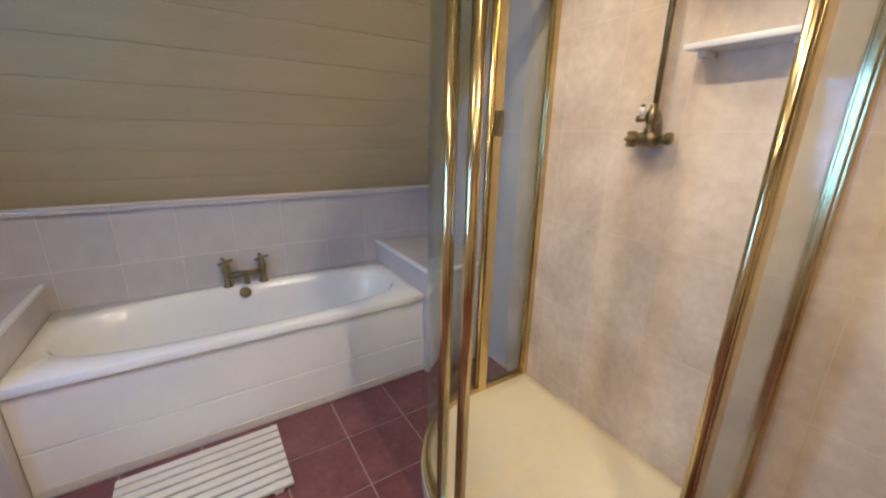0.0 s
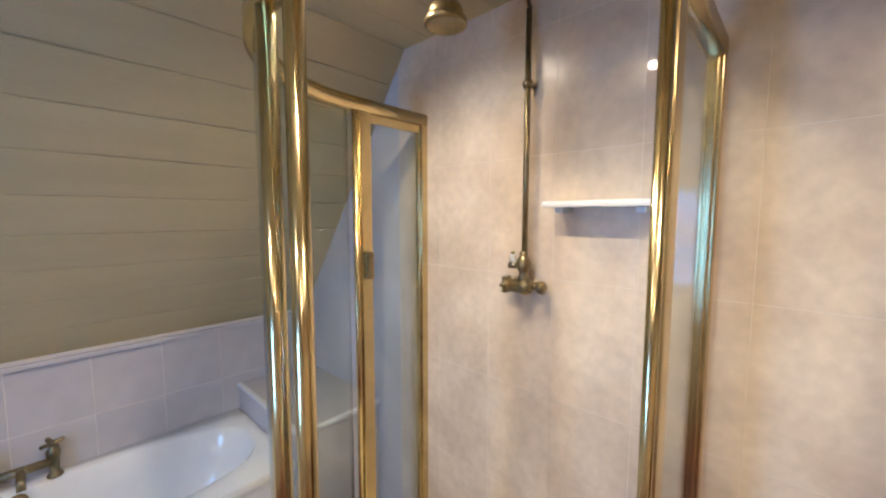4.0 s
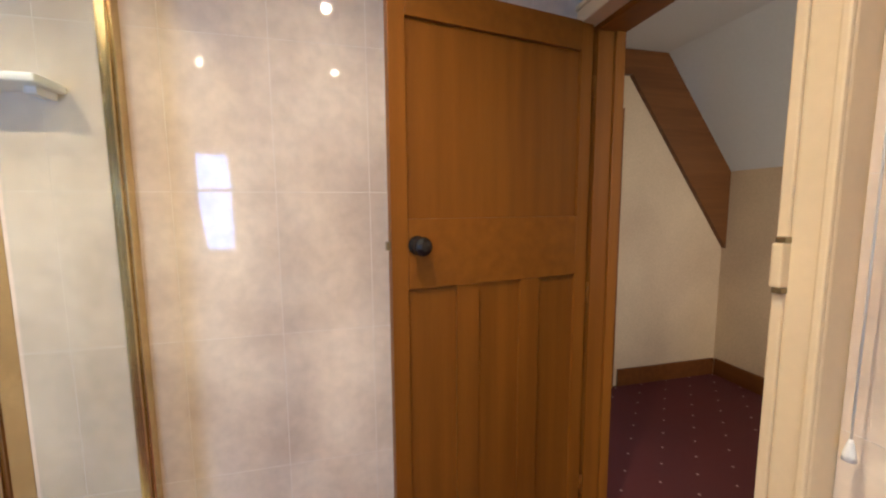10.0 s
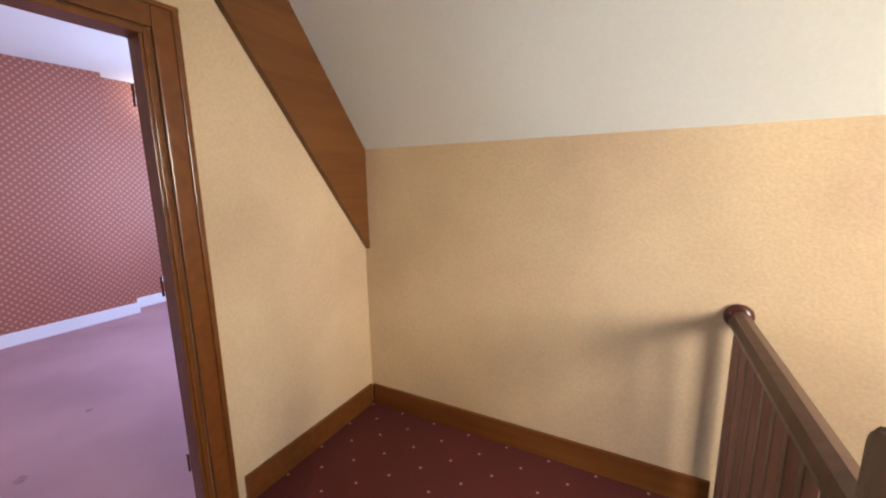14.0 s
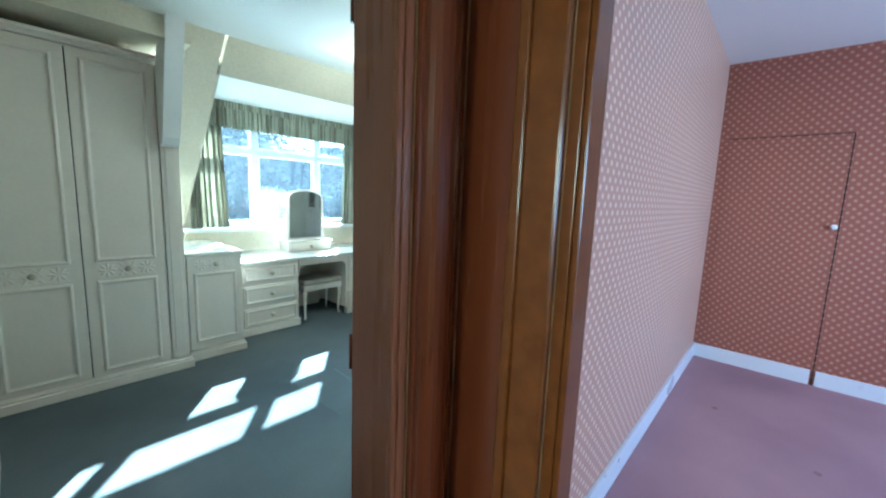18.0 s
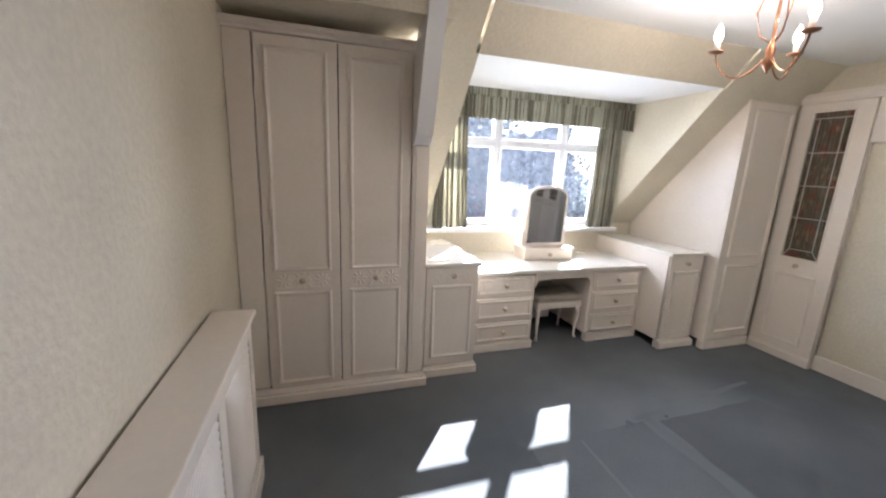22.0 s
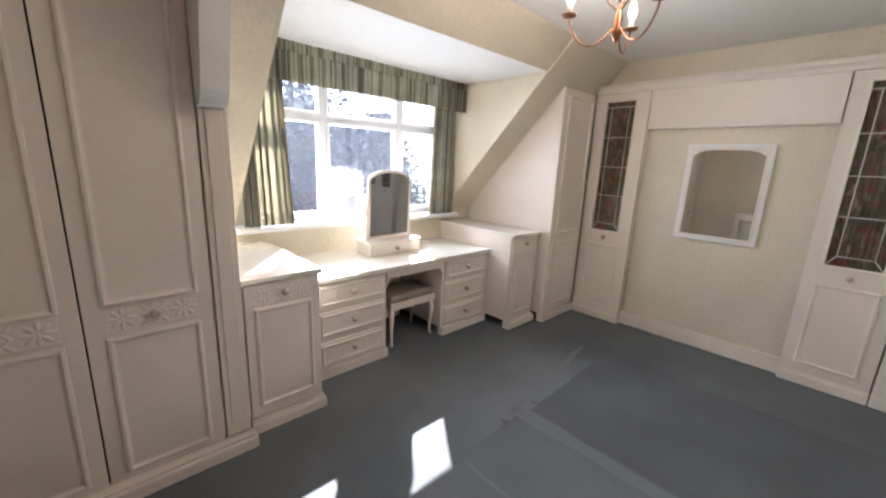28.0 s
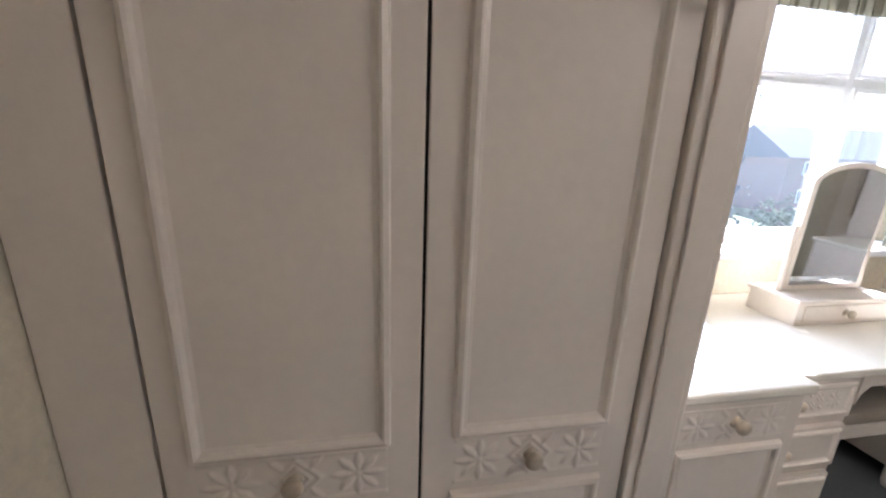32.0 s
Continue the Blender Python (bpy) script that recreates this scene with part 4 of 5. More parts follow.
part("cornice", bm, UNIT_TRIM, bridge, "moulded cornice")


def wall_mirror():
    ob = thing("wall_mirror", "wall mirror in a thin white frame", "mirror", (4.479, 2.003, 0.955), -90)
    w, h = 0.572, 0.785

    def outline(o, drop=0.0):
        pts = [(w - o, o), (o, o)]
        for k in range(25):
            u = k / 24
            pts.append((o + (w - 2 * o) * u, h - o - drop * abs(2 * u - 1) ** 5))
        return pts[::-1]
    part("frame", prism(outline(0.0), 1, -0.028, -0.001), WHITE_GLOSS, ob, "thin white frame")
    part("frame_bead", prism(outline(0.026), 1, -0.034, -0.028), UNIT_TRIM, ob)
    part("mirror_glass", prism(outline(0.046, 0.05), 1, -0.036, -0.0345), MIRROR, ob, "silvered mirror glass")
    return ob


wall_mirror()


def radiator_cover():
    ob = thing("radiator_cover", "cream radiator cover with lattice panels", "radiator cover")
    y0, y1, z = 1.165, 2.272, 0.886
    box_part("end_panel", [((0.004, y0, 0.0), (0.155, y0 + 0.018, z - 0.02))], UNIT, ob)
    box_part("end_panel", [((0.004, y1 - 0.018, 0.0), (0.155, y1, z - 0.02))], UNIT, ob)
    part("shelf", boxes(((0.012, y0 - 0.02, z - 0.022), (0.193, y1 + 0.02, z)), bevel=0.006), UNIT, ob, "cream top shelf")
    xf0, xf1 = 0.155, 0.172
    mid = (y0 + y1) / 2
    box_part("front_frame", [((xf0, y0, 0.0), (xf1, y0 + 0.07, z - 0.022)), ((xf0, y1 - 0.07, 0), (xf1, y1, z - 0.022)), ((xf0, mid - 0.04, 0.14), (xf1, mid + 0.04, z - 0.11)), ((xf0, y0 + 0.07, z - 0.11), (xf1, y1 - 0.07, z - 0.022)), ((xf0, y0 + 0.07, 0.0), (xf1, y1 - 0.07, 0.14))], UNIT, ob, 0.004)
    box_part("skirting", [((xf1, y0 - 0.006, 0), (xf1 + 0.016, y1 + 0.006, 0.12)), ], UNIT_TRIM, ob, 0.006)
    for a, b in ((y0 + 0.07, mid - 0.04), (mid + 0.04, y1 - 0.07)):
        bm = bmesh.new()
        z0, z1 = 0.14, z - 0.11
        s = 0.034
        k = a - (z1 - z0)
        while k < b:
            for sg in (1, -1):
                u0, u1 = max(a, k), min(b, k + z1 - z0)
                if u1 - u0 > 0.01:
                    p, q = (u0, z0 + (u0 - k)), (u1, z0 + (u1 - k))
                    if sg < 0:
                        p, q = (p[0], z0 + z1 - p[1]), (q[0], z0 + z1 - q[1])
                    tube([(xf0 + 0.006 + 0.003 * sg, p[0], p[1]), (xf0 + 0.006 + 0.003 * sg, q[0], q[1])], 0.0055, 4, bm)
            k += s
        part("lattice", bm, UNIT_TRIM, ob, "white diagonal lattice")
    box_part("radiator", [((0.03, y0 + 0.1, 0.12), (0.11, y1 - 0.1, 0.75))], WHITE_GLOSS, ob, 0.02)
    return ob


radiator_cover()

sw = thing("light_switch", "white plastic light switch on the wall", "light switch", (0.0, 0.316, 1.47), 90)
box_part("plate", [((-0.036, -0.010, -0.040), (0.036, 0, 0.040))], PLASTIC, sw, 0.004)
box_part("rocker", [((-0.010, -0.015, -0.016), (0.010, -0.009, 0.016))], PLASTIC, sw, 0.003)
so = thing("wall_socket", "white plastic wall socket above the skirting", "socket", (3.55, 0.20, 0.30), 180)
box_part("plate", [((-0.073, -0.010, -0.043), (0.073, 0, 0.043))], PLASTIC, so, 0.004)
for xx in (-0.045, 0.045):
    box_part("rocker", [((xx - 0.010, -0.014, 0.005), (xx + 0.010, -0.009, 0.028))], PLASTIC, so, 0.002)

# window


def bedroom_window():
    ob = thing("window_1", "white three-light casement window with top lights", "window")
    tagged(ob, kind="structure")
    y0, y1 = 4.02, 4.08
    fr = box_part("window_frame", [((WX0, y0, WZ0), (WX0 + 0.05, y1, WZ1)), ((WX1 - 0.05, y0, WZ0), (WX1, y1, WZ1)), ((WX0 + 0.05, y0, WZ0), (WX1 - 0.05, y1, WZ0 + 0.03)), ((WX0 + 0.05, y0, WZ1 - 0.04), (WX1 - 0.05, y1, WZ1))], UPVC, ob, 0.004)
    for x in (2.15, 2.905):
        box_part("mullion", [((x - 0.02, y0 + 0.002, WZ0 + 0.03), (x + 0.02, y1, WZ1 - 0.04))], UPVC, ob, 0.004)
    for a, b in ((WX0 + 0.05, 2.13), (2.17, 2.885), (2.925, WX1 - 0.05)):
        box_part("transom", [((a, y0 + 0.002, 1.795), (b, y1, 1.835))], UPVC, ob, 0.004)
    for a, b in ((WX0 + 0.05, 2.13), (2.17, 2.885), (2.925, WX1 - 0.05)):
        for z0, z1, s in ((WZ0 + 0.03, 1.795, 0.028), (1.835, WZ1 - 0.04, 0.022)):
            sash = part("sash", boxes(((a, y0 - 0.012, z0), (a + s, y1 - 0.01, z1)), ((b - s, y0 - 0.012, z0), (b, y1 - 0.01, z1)), ((a + s, y0 - 0.012, z0), (b - s, y1 - 0.01, z0 + s)), ((a + s, y0 - 0.012, z1 - s), (b - s, y1 - 0.01, z1)), bevel=0.004), UPVC, ob)
            p = part("pane", boxes(((a + s, 4.045, z0 + s), (b - s, 4.049, z1 - s))), WINDOW_GLASS, sash, "clear glass")
            p.visible_shadow = False
    return ob


bedroom_window()


def fold_mesh(x0, x1, z0, z1, y, amp, waves, flare=0.0, bottom_wave=0.0, seed=1, pinch=0.35):
    """Cloth hanging in uneven folds across x, with alternate stripes."""
    rnd = random.Random(seed)
    n, rows = max(60, int(waves * 10)), 10
    ph = [rnd.uniform(-1.0, 1.0) for _ in range(int(waves) + 3)]
    am = [rnd.uniform(0.65, 1.25) for _ in range(int(waves) + 3)]
    bm = bmesh.new()
    grid = []
    for j in range(rows + 1):
        v = j / rows
        row = []
        for k in range(n + 1):
            u = k / n
            s = u * waves
            f = s % 1
            p, a = ph[int(s)] * (1 - f) + ph[int(s) + 1] * f, am[int(s)] * (1 - f) + am[int(s) + 1] * f
            c = math.sin(2 * math.pi * s + p)
            x = x0 + (x1 - x0) * u + flare * u * (1 - v) ** 1.5 + 0.25 * amp * math.sin(4 * math.pi * s + p)
            z = z0 + (z1 - z0) * v + (bottom_wave * c * a if j == 0 else 0)
            row.append(bm.verts.new((x, y + amp * a * c * (1 - pinch * v), z)))
        grid.append(row)
    for j in range(rows):
        for k in range(n):
            f = bm.faces.new((grid[j][k], grid[j][k + 1], grid[j + 1][k + 1], grid[j + 1][k]))
            f.smooth = True
            f.material_index = int(u_index(k / n, waves))
    bmesh.ops.solidify(bm, geom=bm.faces[:], thickness=0.003)
    return bm


def cloth(name, bm, ob):
    c = part(name, bm, CURTAIN, ob)
    c.data.materials.append(CURTAIN_DARK)
    return c


def u_index(u, waves):
    k = u * waves * 2.0
    return (k + 0.35 * math.sin(k * 1.7)) % 1 > 0.64 + 0.2 * math.sin(k * 0.9)


for x0, x1, fl, sd in ((1.455, 1.755, 0.045, 3), (3.462, 3.165, -0.03, 5)):
    cu = thing("curtain", "sage striped curtain drawn aside at the window", "curtain")
    cloth("drape", fold_mesh(x0, x1, 1.0, 2.14, 3.82, 0.034, 7, fl, seed=sd), cu)
    cloth("gathered_heading", fold_mesh(x0, x1, 2.14, 2.205, 3.82, 0.020, 11, seed=sd + 1), cu)
val = thing("curtain_valance", "gathered sage striped valance with a frilled edge", "curtain")
cloth("frill", fold_mesh(1.444, 3.466, 1.985, 2.178, 3.70, 0.022, 46, 0.0, 0.012, seed=8, pinch=0.45), val)
cloth("heading_band", fold_mesh(1.444, 3.466, 2.175, 2.243, 3.698, 0.009, 74, seed=9), val)
for x in (1.444, 3.466):
    box_part("return_end", [((x - 0.006, 3.705, 2.005), (x + 0.006, 3.99, 2.24))], CURTAIN, val, 0.003)


def chandelier():
    ob = thing("chandelier", "copper three-arm chandelier with lit candle bulbs", "chandelier", (2.44, 1.82, 0))
    part("ceiling_rose", lathe([(0.055, CEIL), (0.055, CEIL - 0.01), (0.03, CEIL - 0.03), (0.01, CEIL - 0.05)], 20), COPPER, ob)
    part("stem", tube([(0, 0, CEIL - 0.04), (0, 0, 2.10)], 0.007), COPPER, ob)
    part("hub", lathe([(0.003, 2.035), (0.008, 2.05), (0.018, 2.065), (0.024, 2.085), (0.014, 2.11), (0.020, 2.135), (0.009, 2.17), (0.007, 2.20)], 18), COPPER, ob)
    for k in range(3):
        a = radians((128, 8, 248)[k])
        c, s = math.cos(a), math.sin(a)
        pts = []
        for i in range(17):
            u = i / 16
            r = 0.02 + 0.185 * (1 - (1 - u) ** 1.4)
            pts.append((c * r, s * r, 2.10 - 0.075 * math.sin(math.pi * u ** 0.8) + 0.04 * u ** 3))
        arm = part("arm", tube(pts, 0.0045, 8), COPPER, ob)
        part("scroll", tube([(c * 0.012, s * 0.012, 2.17), (c * 0.05, s * 0.05, 2.20), (c * 0.075, s * 0.075, 2.30), (c * 0.045, s * 0.045, 2.40), (c * 0.012, s * 0.012, 2.43)], 0.004, 8), COPPER, arm)
        x, y, z = pts[-1]
        part("drip_pan", lathe([(0.006, 0), (0.028, 0.006), (0.034, 0.014), (0.012, 0.012)], 16, None, (x, y, z)), COPPER, arm)
        part("candle", lathe([(0.011, 0.01), (0.011, 0.055)], 12, None, (x, y, z)), UNIT_TRIM, arm)
        lamp("candle_light", 'POINT', Matrix.Translation((2.44 + x, 1.82 + y, z + 0.16)), 0.6, (1.0, 0.88, 0.74), 0.02)
        part("bulb", lathe([(0.008, 0.055), (0.015, 0.068), (0.018, 0.085), (0.011, 0.115), (0.002, 0.135)], 12, None, (x, y, z)), BULB, arm, "lit candle bulb")
    return ob


chandelier()

# marks in the carpet: darker patches where two beds stood, worn seams and dents of their feet


def carpet_patch(corners, mat, label, seed):
    bm = bmesh.new()
    rnd = random.Random(seed)
    pts = [Vector(c) for c in corners]
    edge = []
    for p, q in zip(pts, pts[1:] + pts[:1]):
        edge += [p.lerp(q, k / 14) + Vector((rnd.uniform(-0.010, 0.010), rnd.uniform(-0.010, 0.010))) for k in range(14)]
    bm.faces.new([bm.verts.new((p.x, p.y, 0.0015)) for p in reversed(edge)])
    solid("carpet_patch", bm, mat, label, "carpet mark", kind="stuff")


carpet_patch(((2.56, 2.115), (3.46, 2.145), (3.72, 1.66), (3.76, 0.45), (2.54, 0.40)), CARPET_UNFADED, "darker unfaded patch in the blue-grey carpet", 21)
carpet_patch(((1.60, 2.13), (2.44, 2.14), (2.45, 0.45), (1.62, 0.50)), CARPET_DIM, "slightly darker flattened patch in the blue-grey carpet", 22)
bm = bmesh.new()


def strip(p, q, w):
    p, q = Vector((*p, 0.003)), Vector((*q, 0.003))
    s = Vector((-(q - p).y, (q - p).x, 0)).normalized() * w
    n = 14
    rows = []
    for k in range(n + 1):
        c = p.lerp(q, k / n) + s * 0.10 * math.sin(k * 1.7)
        f = 0.55 + 0.45 * math.sin(math.pi * k / n)
        rows.append((bm.verts.new(c - s * f), bm.verts.new(c + s * f)))
    for a, b in zip(rows, rows[1:]):
        bm.faces.new((a[0], b[0], b[1], a[1]))


strip((2.40, 2.17), (3.65, 2.33), 0.026)
strip((2.495, 2.20), (2.495, 0.60), 0.046)
strip((1.935, 2.09), (1.922, 1.55), 0.012)
solid("carpet_marks", bm, CARPET_WORN, "pale worn seam lines on the blue-grey carpet", "carpet mark", kind="stuff")
bm = blots(((2.342, 2.143, 0.030), (2.30, 2.120, 0.016), (1.573, 2.151, 0.028), (2.641, 2.14, 0.020), (3.453, 1.187, 0.024), (3.433, 2.116, 0.018)), 0.0045)
solid("carpet_dents", bm, CARPET_DENT, "dark dents left by furniture feet in the carpet", "carpet mark", kind="stuff")

# ---- landing ----
structure("trim_sloping_beam", prism([(-1.99, 1.645), (-1.36, 2.468), (-0.2, 2.468), (-0.2, 2.30), (-1.06, 2.30), (-1.99, 1.045)], 0, 0.915, 0.949), BEAM, "brown varnished sloping beam board")


def balustrade():
    ob = thing("balustrade", "dark stained balustrade at the stairhead", "balustrade")
    x, ya, yb = -0.945, -0.85, -1.96
    prof = [(ya - 0.045, 0.0), (ya + 0.045, 0.0)] + [(ya + 0.045 * math.cos(math.pi * k / 10), 1.06 + 0.045 * math.sin(math.pi * k / 10)) for k in range(11)]
    bm = prism(prof, 0, x - 0.045, x + 0.045)
    bmesh.ops.bevel(bm, geom=[e for e in bm.edges if abs(e.verts[0].co.x - e.verts[1].co.x) < 1e-5], offset=0.007, segments=2, affect='EDGES')
    part("newel_post", bm, DARK_WOOD, ob, "dark red-brown newel post with a rounded top")
    rail = prism([(x - 0.030, 0.865), (x + 0.030, 0.865), (x + 0.036, 0.89), (x + 0.026, 0.92), (x, 0.928), (x - 0.026, 0.92), (x - 0.036, 0.89)], 1, yb, ya - 0.045)
    part("handrail", rail, GREY_RAIL, ob, "brown handrail")
    part("rail_end", lathe([(0.048, 0.0), (0.052, 0.010), (0.040, 0.024), (0.030, 0.030)], 24, None, (x, -1.99, 0.90), Matrix.Rotation(radians(-90), 3, 'X')), DARK_WOOD, ob, "round dark wall rosette")
    box_part("base_rail", [((x - 0.028, yb - 0.03, 0.0), (x + 0.028, ya - 0.045, 0.05))], GREY_RAIL, ob, 0.004)
    n = 10
    for k in range(n):
        y = yb + 0.02 + (ya - 0.12 - yb) * k / (n - 1)
        part("baluster", boxes(((x - 0.015, y - 0.015, 0.05), (x + 0.015, y + 0.015, 0.867)), bevel=0.003), GREY_RAIL, ob)
    return ob


balustrade()
st = thing("stair_handrail", "dark stained handrail going down the stairs", "handrail")
part("rail", tube([(-0.99, -0.83, 0.86), (-1.5, -0.83, 0.42), (-2.6, -0.83, -0.52)], 0.028, 10), DARK_WOOD, st)
part("string", prism([(-0.99, -0.1), (-0.99, 0.08), (-2.7, -1.35), (-2.7, -1.6)], 1, -0.85, -0.81), DARK_WOOD, st, "stair string board")
for k in range(9):
    x = -1.07 - 0.17 * k
    part("baluster", boxes(((x - 0.014, -0.844, 0.0 - 0.86 * (abs(x) - 0.99)), (x + 0.014, -0.816, 0.85 - 0.86 * (abs(x) - 0.99)))), DARK_WOOD, st)
for k in range(10):
    stp = thing("stair_step", "maroon carpeted stair step", "stair", (-0.97 - 0.22 * k, -1.99, -0.19 * (k + 1)), 0, "stair flight")
    box_part("tread", [((-0.225, 0.005, -0.19), (0.0, 1.08, 0.0))], MAROON, stp, 0.01)

# ---- pink room ----
jib = thing("cupboard_door", "papered cupboard door flush in the pink wall", "cupboard door")
bm = boxes(((4.534, -0.770, 0.125), (4.5385, -0.02, 1.985)))
part("leaf", bm, PINK_X_SHADED, jib)
box_part("gap", [((4.5325, -0.778, 0.0), (4.5365, -0.771, 1.99)), ((4.5325, -0.778, 1.986), (4.5365, -0.02, 1.992))], DARK, jib, 0.0, "dark shut line")
part("knob", lathe([(r * 1.1, h) for r, h in KNOB_PROFILE], 14, None, (4.534, -0.745, 1.282), Matrix.Rotation(radians(-90), 3, 'Y')), WHITE_GLOSS, jib, "small white knob")
lampw = thing("wall_lamp", "lit white bell-shaped wall lamp shade", "wall lamp", (4.74, -2.75, 2.44))
part("shade", lathe([(0.11, -0.10), (0.095, -0.02), (0.06, 0.06), (0.02, 0.085)], 20, None, (-0.13, 0, 0.0)), SHADE, lampw)
part("bracket", tube([(0, 0, -0.05), (-0.07, 0, -0.03), (-0.13, 0, 0.09)], 0.008, 8), BRASS_OLD, lampw)
bm = blots(((2.5, -0.53, 0.035), (2.55, -1.05, 0.02), (3.5, -0.25, 0.02), (3.1, -0.75, 0.022), (2.1, -0.62, 0.03)), 0.0042)
solid("carpet_stains", bm, material("carpet_stain", (0.33, 0.19, 0.20), 0.95, 0, 0.2, 12, 120, 0.3, spec=0.1), "small dark stains on the mauve carpet", "carpet mark", kind="stuff")
pw = thing("window_2", "white window of the pink room", "window")
tagged(pw, kind="structure")
box_part("window_frame", [((2.1, -3.68, 0.9), (2.16, -3.62, 2.1)), ((3.64, -3.68, 0.9), (3.7, -3.62, 2.1)), ((2.1, -3.68, 0.9), (3.7, -3.62, 0.96)), ((2.1, -3.68, 2.04), (3.7, -3.62, 2.1)), ((2.87, -3.68, 0.9), (2.93, -3.62, 2.1))], UPVC, pw)
part("pane", boxes(((2.16, -3.652, 0.96), (3.64, -3.648, 2.04))), GLASS, pw).visible_shadow = False

# ---- bathroom ----


def boards_mesh(along, x0, x1, start, end, width, thick):
    """Boards running along x between two (y, z) points, with open joints."""
    bm = bmesh.new()
    s, e = Vector((0, *start)), Vector((0, *end))
    d = (e - s).normalized()
    nrm = Vector((0, -d.z, d.y))
    if nrm.z > 0:
        nrm = -nrm
    total, pos = (e - s).length, 0.0
    while pos < total - 0.01:
        w = min(width, total - pos)
        a, b = s + d * (pos + 0.0012), s + d * (pos + w - 0.0012)
        for p, q in ((a, b),):
            c = [p, q, q + nrm * thick * 0.55, q - d * 0.004 + nrm * thick, p + d * 0.004 + nrm * thick, p + nrm * thick * 0.55]
            rows = [[bm.verts.new((x, v.y, v.z)) for v in c] for x in (x0, x1)]
            bm.faces.new(rows[0]), bm.faces.new(rows[1][::-1])
            for k in range(6):
                bm.faces.new((rows[0][k], rows[1][k], rows[1][(k + 1) % 6], rows[0][(k + 1) % 6]))
        pos += width
    return bm


structure("ceiling_boards_slope", boards_mesh(0, -3.04, -0.121, (2.885, 2.528), (4.02, 0.99), 0.192, 0.006), BOARD, "cream painted boards with open joints on the slope")
structure("ceiling_boards_flat", boards_mesh(0, -3.04, -0.121, (0.01, 2.530), (2.885, 2.530), 0.192, 0.006), BOARD, "cream painted ceiling boards with open joints")
structure("trim_splash_top", boxes(((-3.04, 3.955, 0.955), (-0.121, 3.985, 0.978)), bevel=0.004), TILE_WHITE, "pale tile edging above the bath")


def bath():
    ob = thing("bathtub", "white bathtub with a panelled side", "bathtub")
    x0, x1, y0, y1, z = -2.562, -0.625, 3.185, 3.985, 0.41
    cx, cy = (x0 + x1) / 2, (y0 + y1) / 2 + 0.01
    n = 48

    def oval(rx, ry, zz, p=3.0, dx=0.0):
        out = []
        for k in range(n):
            a = 2 * math.pi * k / n
            c, s = math.cos(a), math.sin(a)
            out.append((cx + dx + rx * math.copysign(abs(c) ** (2 / p), c), cy + ry * math.copysign(abs(s) ** (2 / p), s), zz))
        return out
    rect = []
    hx, hy = (x1 - x0) / 2, (y1 - y0) / 2
    for k in range(n):
        a = 2 * math.pi * k / n
        c, s = math.cos(a), math.sin(a)
        f = 1 / max(abs(c) / hx, abs(s) / hy)
        rect.append((cx + c * f, (y0 + y1) / 2 + s * f))
    loops = [[(x, y, z - 0.045) for x, y in rect], [(x, y, z - 0.006) for x, y in rect], [(cx + (x - cx) * 0.994, cy + (y - cy) * 0.99, z) for x, y in rect]]
    loops += [oval(0.905, 0.325, z), oval(0.885, 0.305, z - 0.015), oval(0.85, 0.285, z - 0.15, 3, 0.0), oval(0.78, 0.255, z - 0.33, 2.8), oval(0.68, 0.21, z - 0.40, 2.6), oval(0.3, 0.1, z - 0.41, 2.2)]
    bm = bmesh.new()
    vs = [[bm.verts.new(p) for p in l] for l in loops]
    for a, b in zip(vs, vs[1:]):
        for k in range(n):
            bm.faces.new((a[k], a[(k + 1) % n], b[(k + 1) % n], b[k])).smooth = True
    bm.faces.new(vs[-1])
    part("tub", bm, CERAMIC, ob, "white enamel tub")
    panel = part("side_panel", boxes(((x0, y0 + 0.02, 0.078), (x1, y0 + 0.036, z - 0.045)), bevel=0.003), CERAMIC, ob, "white board side panel")
    box_part("lower_panel", [((x0, y0 + 0.02, BATH_FLOOR + 0.05), (x1 + 0.5, y0 + 0.036, 0.07))], CERAMIC, panel, 0.003)
    box_part("joint_strip", [((x0, y0 + 0.026, 0.07), (x1, y0 + 0.036, 0.078))], CERAMIC, panel, 0.001)
    box_part("kick_board", [((x0, y0 + 0.015, BATH_FLOOR), (x1 + 0.5, y0 + 0.04, BATH_FLOOR + 0.05))], DUCKBOARD, panel, 0.004)
    of = lathe([(0.036, 0.0), (0.036, 0.008), (0.026, 0.016), (0.004, 0.018)], 20, None, (-1.607, 3.885, 0.365), Matrix.Rotation(radians(78), 3, 'X'))
    part("overflow", of, BRASS_OLD, ob, "aged brass overflow")
    return ob


bath()


